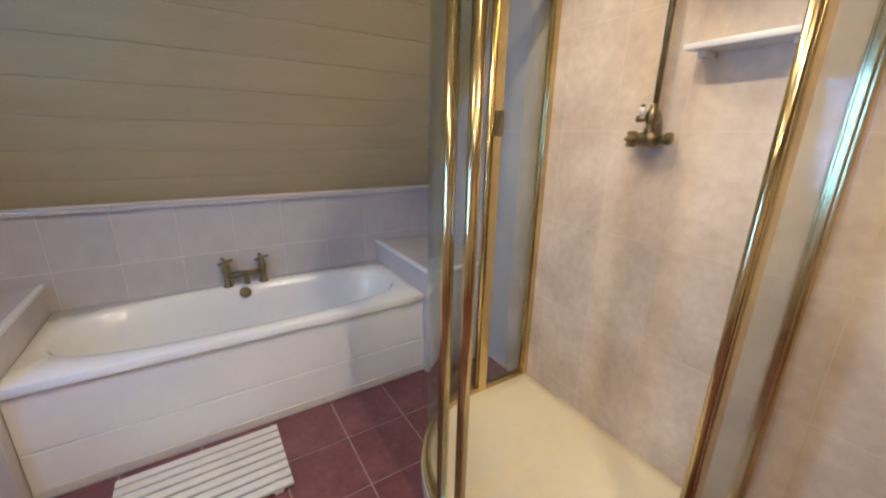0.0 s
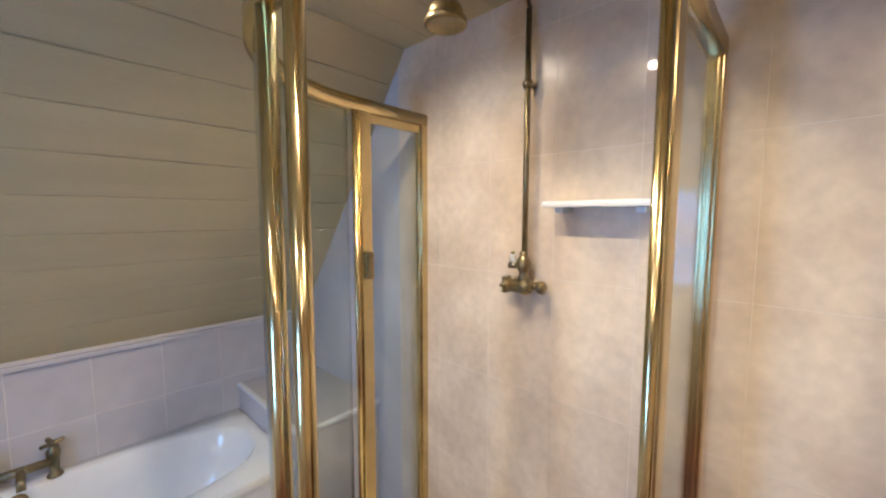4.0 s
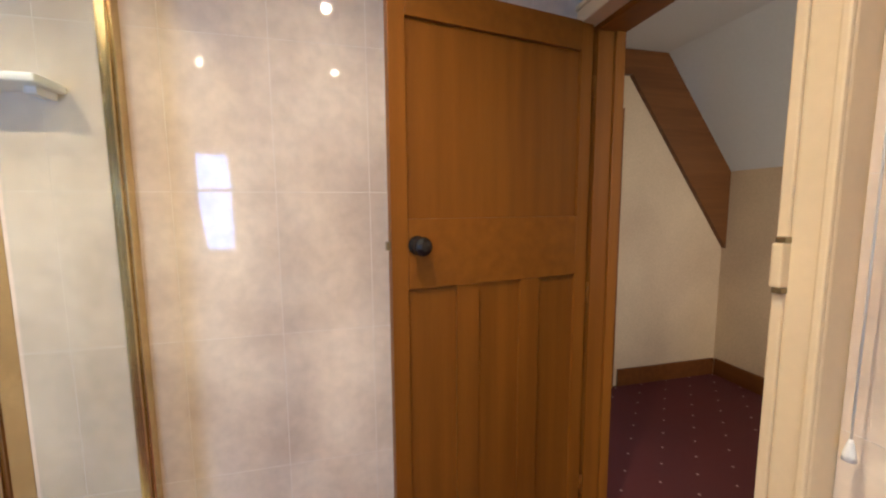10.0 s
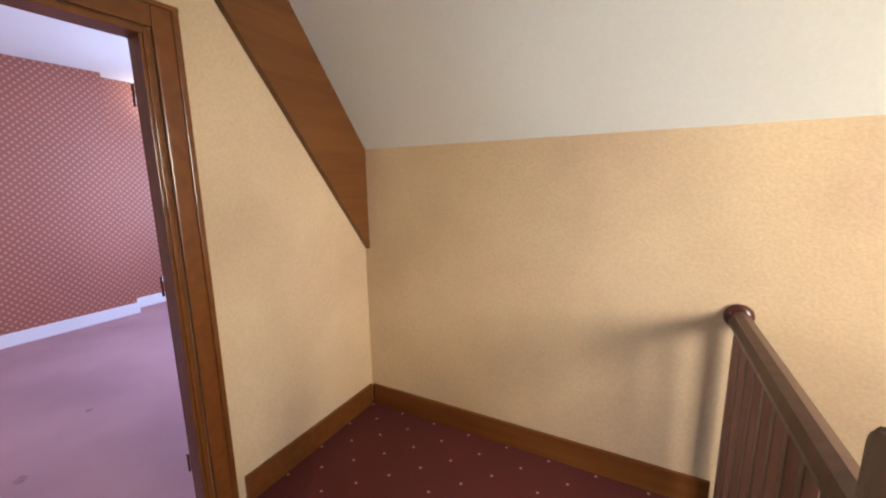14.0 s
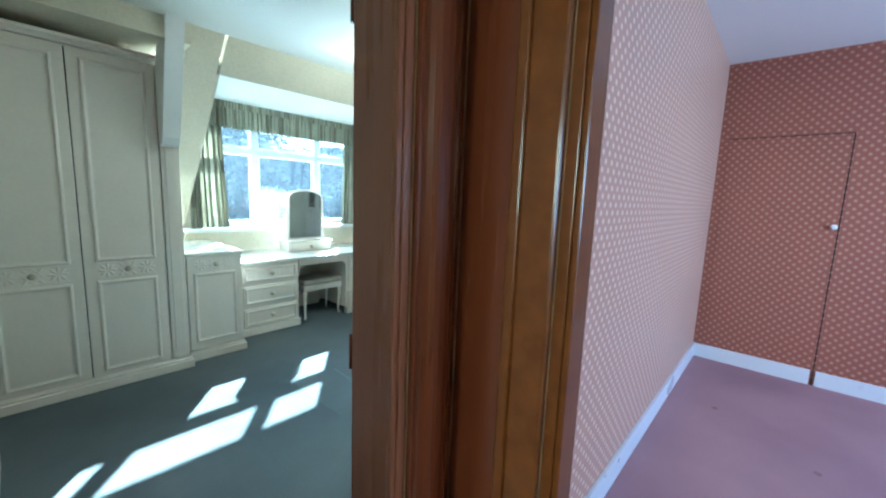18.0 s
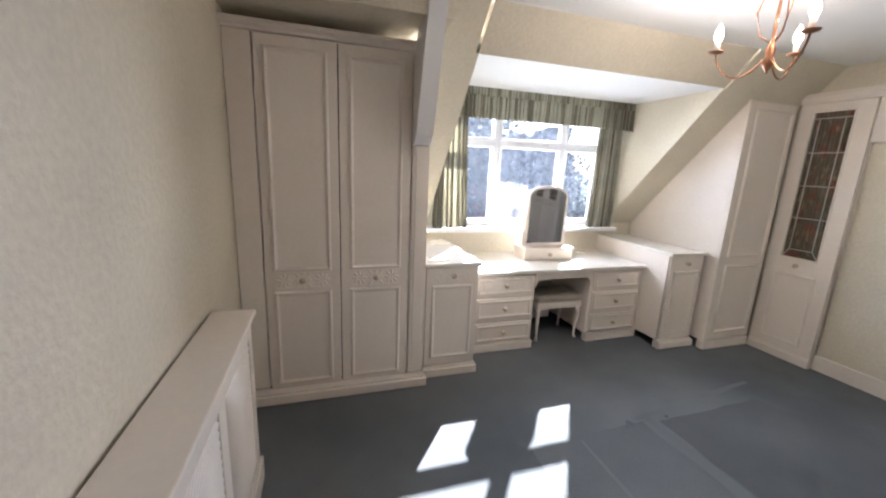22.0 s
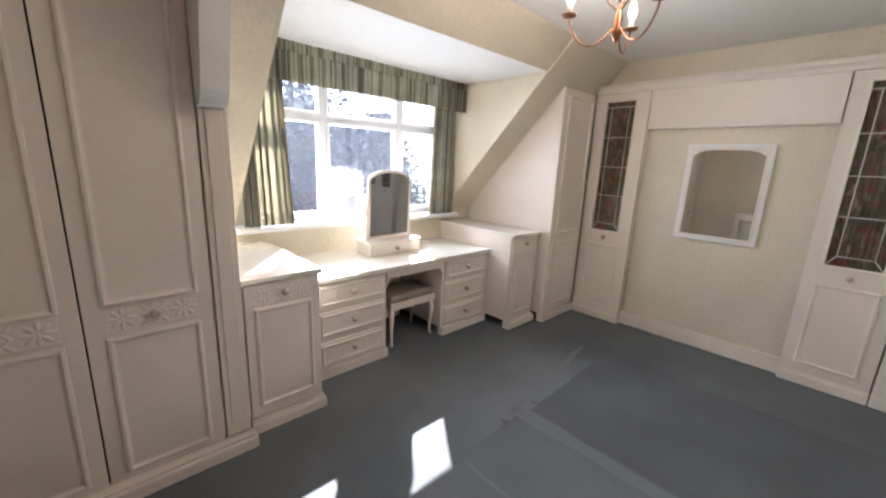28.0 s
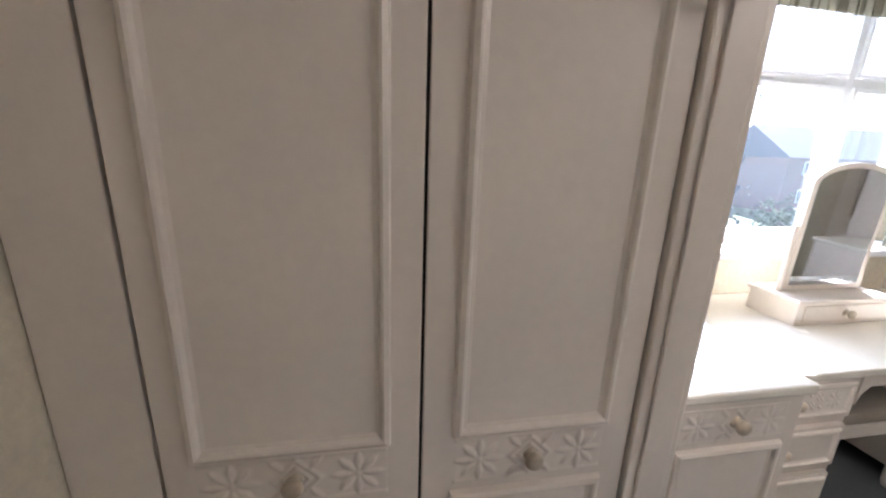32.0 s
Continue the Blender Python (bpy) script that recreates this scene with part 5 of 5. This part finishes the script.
def bath_taps():
    ob = thing("bath_mixer_tap", "aged brass cross-head bath mixer tap", "tap", (-1.59, 3.93, 0.41))
    for s in (-1, 1):
        p = part("pillar", lathe([(0.030, 0), (0.030, 0.008), (0.018, 0.02), (0.020, 0.09), (0.026, 0.10), (0.026, 0.13), (0.014, 0.145), (0.012, 0.165)], 16, None, (s * 0.108, 0, 0)), BRASS_OLD, ob)
        bm = bmesh.new()
        c = Vector((s * 0.108, -0.012, 0.170))
        for a in (0.35, 0.35 + math.pi / 2):
            d = Vector((math.cos(a), -0.55 * math.sin(a), 0.83 * math.sin(a))) * 0.045
            tube([c - d, c, c + d], 0.010, 8, bm)
        lathe([(0.016, -0.010), (0.018, 0.0), (0.012, 0.012), (0.003, 0.014)], 12, bm, tuple(c))
        part("cross_head", bm, BRASS_OLD, p)
    part("bridge", tube([(-0.108, 0, 0.075), (0.108, 0, 0.075)], 0.020, 12), BRASS_OLD, ob)
    part("spout", tube([(0, 0, 0.075), (0, -0.05, 0.085), (0, -0.10, 0.07), (0, -0.115, 0.035)], 0.016, 12), BRASS_OLD, ob)
    return ob


bath_taps()
for xa, xb, xe in ((-0.622, -0.123, -0.622), (-3.04, -2.565, -2.565)):
    lg = thing("bath_end_ledge", "pale tiled boxed ledge at the end of the bath", "ledge", group="bath end ledges")
    box_part("box", [((xa, 3.135, BATH_FLOOR), (xb, 3.985, 0.558))], TILE_WHITE, lg, 0.003)
    sgn = 1 if xe == xa else -1
    box_part("edging", [((xa, 3.118, 0.558), (xb, 3.142, 0.580)), ((xe - sgn * 0.012, 3.142, 0.558), (xe + sgn * 0.016, 3.985, 0.580))], CERAMIC, lg, 0.003, "white tile edging strip")
    box_part("top_tile", [((min(xe + sgn * 0.016, xb), 3.142, 0.556), (xb if sgn > 0 else xa, 3.985, 0.572))], TILE_WHITE, lg, 0.002)

mat = thing("duckboard", "white slatted wooden duckboard on the floor", "bath mat", (-2.272, 2.695, BATH_FLOOR), 0.5)
for k in range(8):
    box_part("slat", [((0, 0.055 * k, 0.018), (0.685, 0.055 * k + 0.041, 0.034))], DUCKBOARD, mat, 0.004)
for x in (0.08, 0.35, 0.62):
    box_part("batten", [((x - 0.02, 0.0, 0.0), (x + 0.02, 0.426, 0.018))], DUCKBOARD, mat, 0.002)

# shower enclosure
SY0, SY1, SXA, SXB = 1.545, 2.735, -0.52, -1.11


def d_curve(u, grow=0.0):
    """The bowed front of the enclosure from its north end (0) to its south end (1)."""
    a = math.pi / 2 - math.pi * u
    c, s = math.cos(a), math.sin(a)
    return (SXA - (SXA - SXB + grow) * abs(c) ** 0.9 * (1 if c >= 0 else -1), (SY0 + SY1) / 2 + ((SY1 - SY0) / 2 + grow) * s)


def shower():
    ob = thing("shower_enclosure", "brass framed bow-front shower enclosure on a cream tray", "shower")
    top, low = 2.12, -0.085
    outline = [(-0.124, SY1 + 0.02)] + [d_curve(k / 28, 0.025) for k in range(29)] + [(-0.124, SY0 - 0.02)]
    bm = prism(outline, 2, BATH_FLOOR, low - 0.012)
    inner = [(-0.135, SY1 - 0.01)] + [d_curve(k / 28, -0.02) for k in range(29)] + [(-0.135, SY0 + 0.01)]
    tray = part("tray", bm, TRAY, ob, "cream shower tray")
    bm = bmesh.new()
    vo, vi = [bm.verts.new((x, y, low - 0.012)) for x, y in outline], [bm.verts.new((x, y, low + 0.004)) for x, y in inner]
    v2 = [bm.verts.new((-0.6 + (x + 0.6) * 0.86, 2.14 + (y - 2.14) * 0.86, low - 0.004)) for x, y in inner]
    for a, b in ((vo, vi), (vi, v2)):
        for k in range(len(a)):
            j = (k + 1) % len(a)
            bm.faces.new((a[k], a[j], b[j], b[k])).smooth = True
    bm.faces.new(v2)
    part("tray_surface", bm, TRAY, tray)

    def bent(name, z0, z1, depth, u0=0.0, u1=1.0, mat=BRASS, parent=ob, straight=True):
        pts = [d_curve(u0 + (u1 - u0) * k / 40) for k in range(41)]
        if straight:
            pts = [(-0.124, SY1)] + pts + [(-0.124, SY0)]
        bm = bmesh.new()
        rows = []
        for k, p in enumerate(pts):
            a, b = Vector(pts[max(0, k - 1)]), Vector(pts[min(len(pts) - 1, k + 1)])
            d = (b - a).normalized()
            nn = Vector((-d.y, d.x)) * depth / 2
            rows.append([bm.verts.new((p[0] + s * nn.x, p[1] + s * nn.y, z)) for s, z in ((-1, z0), (1, z0), (1, z1), (-1, z1))])
        for a, b in zip(rows, rows[1:]):
            for k in range(4):
                bm.faces.new((a[k], b[k], b[(k + 1) % 4], a[(k + 1) % 4])).smooth = True
        bm.faces.new(rows[0]), bm.faces.new(rows[-1][::-1])
        return part(name, bm, mat, parent)
    bent("head_rail", top - 0.006, top + 0.046, 0.046)
    bent("lower_rail", low, low + 0.03, 0.04)
    for y, s in ((SY1, 1), (SY0, -1)):
        part("wall_channel", boxes(((-0.160, y - 0.022, low), (-0.122, y + 0.022, top + 0.04)), ((-0.172, y - 0.012, low), (-0.160, y + 0.012, top)), bevel=0.004), BRASS, ob)
    for x, y in ((-0.49, SY1 - 0.003), (-0.605, SY0 + 0.004)):
        p = part("stile", boxes(((x - 0.030, y - 0.018, low), (x + 0.030, y + 0.018, top)), bevel=0.006), BRASS, ob, "brass stile")
        part("stile_round", tube([(x - 0.040, y, low), (x - 0.040, y, top)], 0.014, 12), BRASS, p)
    hd = part("handle", boxes(((-0.505, SY1 - 0.045, 1.40), (-0.470, SY1 - 0.020, 1.52)), bevel=0.008), BRASS_OLD, ob, "dark brass handle")
    for x, y in ((-1.109, 2.195), (-1.107, 2.075)):
        part("door_stile", tube([(x, y, low + 0.01), (x, y, top)], 0.021, 16), BRASS, ob, "round brass door stile")
    g = part("fixed_glass", boxes(((-0.465, SY1 - 0.003, low + 0.03), (-0.16, SY1 + 0.003, top - 0.02))), SHOWER_GLASS, ob, "clear glass")
    part("glass_edge", boxes(((-0.46, SY1 - 0.010, top - 0.045), (-0.16, SY1 + 0.010, top - 0.005)), bevel=0.003), BRASS, g)
    part("fixed_glass", boxes(((-0.545, SY0 - 0.003, low + 0.03), (-0.16, SY0 + 0.003, top - 0.02))), SHOWER_GLASS, ob, "clear glass")
    bent("door_glass", low + 0.03, top - 0.01, 0.006, 0.02, 0.49, SHOWER_GLASS, ob, False)
    return ob


shower()


def shower_valve():
    ob = thing("shower_mixer", "aged brass shower mixer with riser pipe and rose", "shower mixer", (-0.122, 2.128, 1.40))
    side = Matrix.Rotation(radians(90), 3, 'X')
    body = part("body", lathe([(0.010, -0.066), (0.020, -0.060), (0.027, -0.050), (0.022, -0.042), (0.029, -0.034), (0.024, -0.026), (0.031, -0.018), (0.026, -0.008), (0.033, 0.004), (0.033, 0.022), (0.026, 0.034), (0.020, 0.042)], 20, None, (-0.055, 0, 0), side), BRASS_OLD, ob)
    wheel = lathe([(0.012, -0.084), (0.030, -0.080), (0.034, -0.070), (0.030, -0.062), (0.014, -0.056)], 18, None, (-0.055, 0, 0), side)
    for k in range(6):
        a = k * math.pi / 3
        tube([(-0.055 + 0.030 * math.cos(a), 0.066, 0.030 * math.sin(a)), (-0.055 + 0.030 * math.cos(a), 0.084, 0.030 * math.sin(a))], 0.008, 6, wheel)
    part("control_wheel", wheel, BRASS_OLD, body, "lobed aged brass wheel")
    part("neck", tube([(-0.055, -0.036, 0.0), (-0.055, -0.075, 0.004)], 0.011, 10), BRASS_OLD, body)
    part("end_knob", lathe([(0.010, 0.066), (0.022, 0.070), (0.026, 0.080), (0.024, 0.092), (0.012, 0.098), (0.003, 0.099)], 16, None, (-0.055, 0, 0.004), side), BRASS_OLD, body)
    part("diverter", lathe([(0.026, 0.018), (0.022, 0.034), (0.017, 0.052), (0.020, 0.062), (0.027, 0.074), (0.028, 0.094), (0.021, 0.112), (0.014, 0.122), (0.016, 0.130), (0.012, 0.138)], 18, None, (-0.050, 0, 0)), BRASS_OLD, body)
    part("spur", tube([(-0.052, 0.010, 0.086), (-0.060, 0.040, 0.080), (-0.062, 0.058, 0.080)], 0.013, 10), BRASS_OLD, body)
    lever = part("lever", tube([(-0.060, 0.036, 0.090), (-0.064, 0.042, 0.112), (-0.066, 0.040, 0.128)], 0.011, 10), CERAMIC, body, "white ceramic lever")
    part("lever_tip", lathe([(0.009, 0.124), (0.010, 0.132), (0.004, 0.138)], 12, None, (-0.066, 0.040, 0)), BRASS_OLD, lever)
    for y in (-0.03, 0.03):
        part("inlet", tube([(0, y, 0), (-0.05, y, 0)], 0.018, 12), BRASS_OLD, body)
    part("riser_pipe", tube([(-0.045, 0, 0.06), (-0.045, 0, 0.5), (-0.045, 0, 1.05)], 0.0115, 12), BRASS_OLD, ob)
    cl = part("pipe_clip", lathe([(0.018, -0.012), (0.020, 0), (0.018, 0.012)], 14, None, (-0.045, 0, 0.77)), BRASS_OLD, ob)
    part("clip_arm", tube([(0, -0.002, 0.77), (-0.045, 0, 0.77)], 0.010, 8), BRASS_OLD, cl)
    part("shower_arm", tube([(-0.045, 0, 1.04), (-0.06, 0.004, 1.075), (-0.12, 0.02, 1.085), (-0.37, 0.07, 1.065), (-0.408, 0.078, 1.04), (-0.415, 0.08, 0.98)], 0.011, 10), BRASS_OLD, ob)
    part("shower_rose", lathe([(0.012, 1.0), (0.016, 0.988), (0.018, 0.975), (0.034, 0.968), (0.052, 0.950), (0.059, 0.930), (0.060, 0.916), (0.069, 0.911), (0.070, 0.897), (0.062, 0.893), (0.056, 0.898), (0.002, 0.899)], 24, None, (-0.415, 0.08, -0.018)), BRASS_OLD, ob, "round aged brass shower rose")
    return ob


shower_valve()
sh = thing("shower_shelf", "white ceramic shelf on the shower wall", "shelf")
box_part("shelf", [((-0.245, 1.665, 1.705), (-0.123, 2.02, 1.728))], CERAMIC, sh, 0.008)
box_part("bracket", [((-0.200, 1.69, 1.685), (-0.123, 1.72, 1.705))], CERAMIC, sh, 0.004)
box_part("bracket", [((-0.200, 1.96, 1.685), (-0.123, 1.99, 1.705))], CERAMIC, sh, 0.004)

for x, y, watts in ((-1.12, 0.99, 11.0), (-1.12, 1.98, 9.0), (-2.15, 0.98, 5.5), (-2.17, 1.98, 5.2), (-0.77, 2.40, 5.5)):
    d = thing("ceiling_downlight", "small lit recessed ceiling downlight", "downlight", (x, y, 2.515), 0, "bathroom downlights")
    part("bezel", lathe([(0.040, 0.0), (0.040, -0.005), (0.030, -0.007), (0.028, 0.0)], 20), BRASS, d)
    part("lens", lathe([(0.027, 0.0), (0.027, -0.003), (0.001, -0.004)], 16), DOWNLIGHT, d)
    lamp("downlight_lamp", 'SPOT', look((x, y, 2.49), (x, y, 0)), watts, (1.0, 0.72, 0.42), 0.024, None, 158, 0.9)

cord = thing("light_pull", "white pull cord with a bell-shaped end", "pull cord", (-1.022, 0.052, 0.935))
part("cord", tube([(0, 0, 0.03), (0, 0, 1.57)], 0.0018, 6), PLASTIC, cord)
part("bell", lathe([(0.0105, -0.008), (0.0095, 0.004), (0.005, 0.024), (0.0025, 0.032)], 12), PLASTIC, cord)
cab = thing("bathroom_cabinet", "cream gloss wall cabinet with a curved door seam", "cabinet")
box_part("body", [((-1.66, 0.012, 1.12), (-1.14, 0.115, 1.82))], CREAM_GLOSS, cab, 0.01)
cd = box_part("door", [((-1.655, 0.116, 1.125), (-1.145, 0.133, 1.815))], CREAM_GLOSS, cab, 0.008)
part("curved_moulding", tube([(-1.40 + 0.235 * math.cos(a), 0.134, 1.30 - 0.12 * math.sin(a)) for a in (math.pi * k / 16 for k in range(17))], 0.006, 8), CREAM_GLOSS, cd, "curved raised moulding")
basin = thing("washbasin", "white ceramic pedestal washbasin against the wall", "washbasin", (-1.45, 0.003, BATH_FLOOR))
bm = bmesh.new()
vs = []
for rx, ry, z in ((0.20, 0.16, 0.70), (0.26, 0.21, 0.80), (0.27, 0.22, 0.83), (0.25, 0.20, 0.835), (0.20, 0.15, 0.80), (0.12, 0.09, 0.72)):
    vs.append([bm.verts.new((rx * math.cos(a), 0.225 + ry * math.sin(a), z)) for a in (2 * math.pi * k / 28 for k in range(28))])
for a, b in zip(vs, vs[1:]):
    for k in range(28):
        bm.faces.new((a[k], a[(k + 1) % 28], b[(k + 1) % 28], b[k])).smooth = True
bm.faces.new(vs[-1]), bm.faces.new(vs[0][::-1])
part("bowl", bm, CERAMIC, basin)
part("pedestal", lathe([(0.11, 0.0), (0.10, 0.05), (0.075, 0.3), (0.085, 0.6), (0.12, 0.71)], 20, None, (0, 0.17, 0)), CERAMIC, basin)
bw = thing("window_3", "narrow white single-pane bathroom window", "window")
tagged(bw, kind="structure")
box_part("window_frame", [((-3.12, 2.02, 0.93), (-3.06, 2.06, 1.95)), ((-3.12, 2.38, 0.93), (-3.06, 2.42, 1.95)), ((-3.12, 2.06, 0.93), (-3.06, 2.38, 0.97)), ((-3.12, 2.06, 1.91), (-3.06, 2.38, 1.95)), ((-3.12, 2.06, 1.55), (-3.06, 2.38, 1.59))], UPVC, bw)
part("pane", boxes(((-3.092, 2.06, 0.97), (-3.088, 2.38, 1.91))), GLASS, bw, "frosted glass").visible_shadow = False

# ---- outside ----
structure("ground", boxes(((-900, -900, -3.0), (900, 1500, -2.9))), GRASS, "lawn and distant ground")


def tree(name, label, x, y, base, height, spread, mat, seed, n=2600, leaf=0.16, low=0.25):
    ob = thing(name, label, "tree", (x, y, base))
    rnd = random.Random(seed)
    part("trunk", tube([(0, 0, 0), (0.08, 0.05, height * 0.3), (-0.05, 0.0, height * 0.55), (0, 0, height * 0.8)], 0.11 + 0.01 * height, 10), BARK, ob)
    tips = []
    for k in range(9):
        a, z = rnd.uniform(0, 6.28), height * rnd.uniform(low + 0.05, 0.75)
        e = Vector((math.cos(a) * spread * rnd.uniform(0.5, 0.95), math.sin(a) * spread * rnd.uniform(0.5, 0.95), z + height * rnd.uniform(0.05, 0.25)))
        part("limb", tube([(0, 0, z * 0.85), e * 0.5 + Vector((0, 0, z * 0.45)), e], 0.035, 6), BARK, ob)
        tips += [e, e * 0.6 + Vector((0, 0, z * 0.35))]
    tips += [Vector((0, 0, height * 0.85)), Vector((0, 0, height * 0.65))]
    vs, fs = [], []
    for _ in range(n):
        c = rnd.choice(tips)
        d = Vector((rnd.gauss(0, 1), rnd.gauss(0, 1), rnd.gauss(0, 0.8)))
        c = c + d * spread * 0.20
        u = Vector((rnd.uniform(-1, 1), rnd.uniform(-1, 1), rnd.uniform(-1, 1))).normalized() * leaf * rnd.uniform(0.5, 1.2)
        v = u.orthogonal().normalized() * leaf * 0.55
        i = len(vs)
        vs += [c - u, c + v * 0.9, c + u, c - v * 0.9]
        fs.append((i, i + 1, i + 2, i + 3))
    me = bpy.data.meshes.new("crown")
    me.from_pydata([tuple(p) for p in vs], [], fs)
    me.materials.append(mat)
    c = new("crown", me)
    c.parent = ob
    return ob


tree("hedge_tree", "dark leafy tree close outside the window", -0.2, 9.5, -2.9, 5.6, 2.7, LEAF, 1, 34000, 0.085, 0.1)
tree("hedge_tree", "dark leafy tree close outside the window", 3.0, 10.3, -2.9, 5.7, 2.6, LEAF, 2, 34000, 0.085, 0.1)
tree("hedge_tree", "dark leafy tree close outside the window", 5.5, 10.3, -2.9, 5.4, 2.3, LEAF, 3, 34000, 0.085, 0.1)
tree("red_tree", "small red-leaved tree outside the window", 4.1, 8.0, -2.9, 4.9, 0.7, LEAF_RED, 4, 600, 0.05, 0.6)
tree("garden_bush", "rounded green bush in the garden", 11.6, 9.8, -2.9, 3.5, 1.7, LEAF_GREEN, 6, 9000, 0.08, 0.1)
tree("hedge_tree", "dark leafy tree in the garden", -4.5, 12.0, -2.9, 5.2, 3.0, LEAF, 7, 5000, 0.2, 0.1)


def far_house(x, y, w):
    ob = thing("house", "distant brick house with a grey tiled roof", "house", (x, y, -2.9))
    box_part("wall", [((-w / 2, 0, 0), (w / 2, 7, 4.6))], BRICK, ob, 0.0)
    part("roof", prism([(-0.4, 4.6), (3.5, 7.4), (7.4, 4.6)], 0, -w / 2 - 0.3, w / 2 + 0.3), ROOF, ob)
    for k in range(3):
        for z in (0.9, 3.2):
            xx = -w / 2 + w * (k + 0.5) / 3
            win = part("window", boxes(((xx - 0.6, -0.04, z), (xx + 0.6, 0.02, z + 1.1)), bevel=0.02), UPVC, ob)
            box_part("pane", [((xx - 0.52, -0.05, z + 0.08), (xx + 0.52, -0.042, z + 1.02))], DARK, win, 0.0)
    return ob


def hedge(x0, x1, y, base, top):
    """A clipped hedge with an uneven, bumpy face and a ragged top."""
    ob = thing("hedge", "tall dark clipped garden hedge beyond the trees", "hedge")
    rnd = random.Random(12)
    nx, nz = 90, 26
    bm = bmesh.new()
    grid = []
    for j in range(nz + 1):
        grid.append([bm.verts.new((x0 + (x1 - x0) * i / nx + rnd.uniform(-0.08, 0.08), y + rnd.uniform(-0.22, 0.22) + (0.5 * (j / nz) ** 4), base + (top - base) * j / nz + rnd.uniform(-0.07, 0.07) + (0.25 * math.sin(i * 0.37) if j == nz else 0))) for i in range(nx + 1)])
    grid.append([bm.verts.new((v.co.x, y + 1.6, v.co.z - 0.1)) for v in grid[-1]])
    grid.append([bm.verts.new((v.co.x, y + 1.7, base)) for v in grid[-1]])
    for p, q in zip(grid, grid[1:]):
        for i in range(nx):
            bm.faces.new((p[i], p[i + 1], q[i + 1], q[i]))
    part("foliage", bm, LEAF, ob)
    return ob


hedge(-14.0, 9.0, 12.2, -2.95, 2.85)
far_house(2.0, 34, 12)
far_house(20.0, 38, 12)
far_house(41.0, 29, 14)
far_house(-17.0, 36, 12)

# ---- tiles, last ----


def tile_mesh(name, a, b, mat, bevel=0.002):
    return mesh_of(name, boxes((a, b), bevel=bevel), mat)


def clip_slope(me, p, nrm):
    bm = bmesh.new()
    bm.from_mesh(me)
    bmesh.ops.bisect_plane(bm, geom=bm.verts[:] + bm.edges[:] + bm.faces[:], plane_co=p, plane_no=nrm, clear_outer=True)
    bmesh.ops.holes_fill(bm, edges=bm.edges[:])
    bm.to_mesh(me)
    bm.free()


east = structure("wall_bathroom_east", boxes(((-0.1212, 0.002, -0.3), (-0.101, 4.0, 2.53))), GROUT, "blush marble tiled wall")
PITCH_Y, PITCH_Z = 0.30, 0.475
ys = [0.23 + PITCH_Y * k for k in range(-1, 13)]
zs = [-0.467 + PITCH_Z * k for k in range(7)]
for yk in ys:
    for zk in zs:
        a = (-0.122, max(yk + 0.001, 0.004), max(zk + 0.001, BATH_FLOOR))
        b = (-0.117, min(yk + PITCH_Y - 0.001, 3.985), min(zk + PITCH_Z - 0.001, 2.53))
        lim = 2.89 + (2.53 - a[2]) * (1.14 / 1.545)
        if a[1] > lim - 0.02 or b[1] <= a[1] or b[2] <= a[2]:
            continue
        me = tile_mesh("tile", a, b, TILE_WHITE if yk > 2.7 else TILE_SHOWER if yk > 1.5 else TILE, 0.0004)
        if b[1] > 2.89 + (2.53 - b[2]) * (1.14 / 1.545):
            clip_slope(me, (0, 2.88, 2.53), (0, 1.545, 1.14))
        t = new("tile", me)
        t.parent = east
north = structure("wall_bathroom_splash", boxes(((-3.04, 3.985, -0.16), (-0.122, 3.999, 0.95))), GROUT, "pale tiles behind the bath")
tm = tile_mesh("tile", (0.001, 3.984, 0.0), (0.299, 3.992, 0.318), TILE_WHITE)
for k in range(10):
    for z in (0.315, 0.636):
        t = new("tile", tm)
        t.location = (-3.12 + 0.30 * k, 0, z)
        t.parent = north
fl = structure("floor_bathroom_tiled", boxes(((-3.04, 0.01, BATH_FLOOR - 0.0055), (-0.125, 3.2, BATH_FLOOR - 0.004))), FLOOR_GROUT, "plum red floor tiles with pale grout")
fm = tile_mesh("floor_tile", (0.004, 0.004, BATH_FLOOR - 0.006), (0.329, 0.329, BATH_FLOOR), FLOOR_TILE)
for i in range(9):
    for j in range(10):
        t = new("floor_tile", fm)
        t.location = (-3.055 + 0.333 * i - 0.22 + 0.333, -0.13 + 0.333 * j, 0)
        t.parent = fl

south = structure("wall_bathroom_south", boxes(((-3.04, -0.02, BATH_FLOOR), (BD0 - 0.0705, 0.0085, 2.53))), GROUT, "blush marble tiles beside the door")
for i in range(7):
    for zk in zs:
        xa, xb = BD0 - 0.0705 - 0.30 * i, max(BD0 - 0.0705 - 0.30 * (i + 1), -3.04)
        t = new("tile", tile_mesh("tile", (xb + 0.001, 0.006, max(zk + 0.001, BATH_FLOOR)), (xa - 0.001, 0.0095, min(zk + PITCH_Z - 0.001, 2.53)), TILE, 0.0004))
        t.parent = south
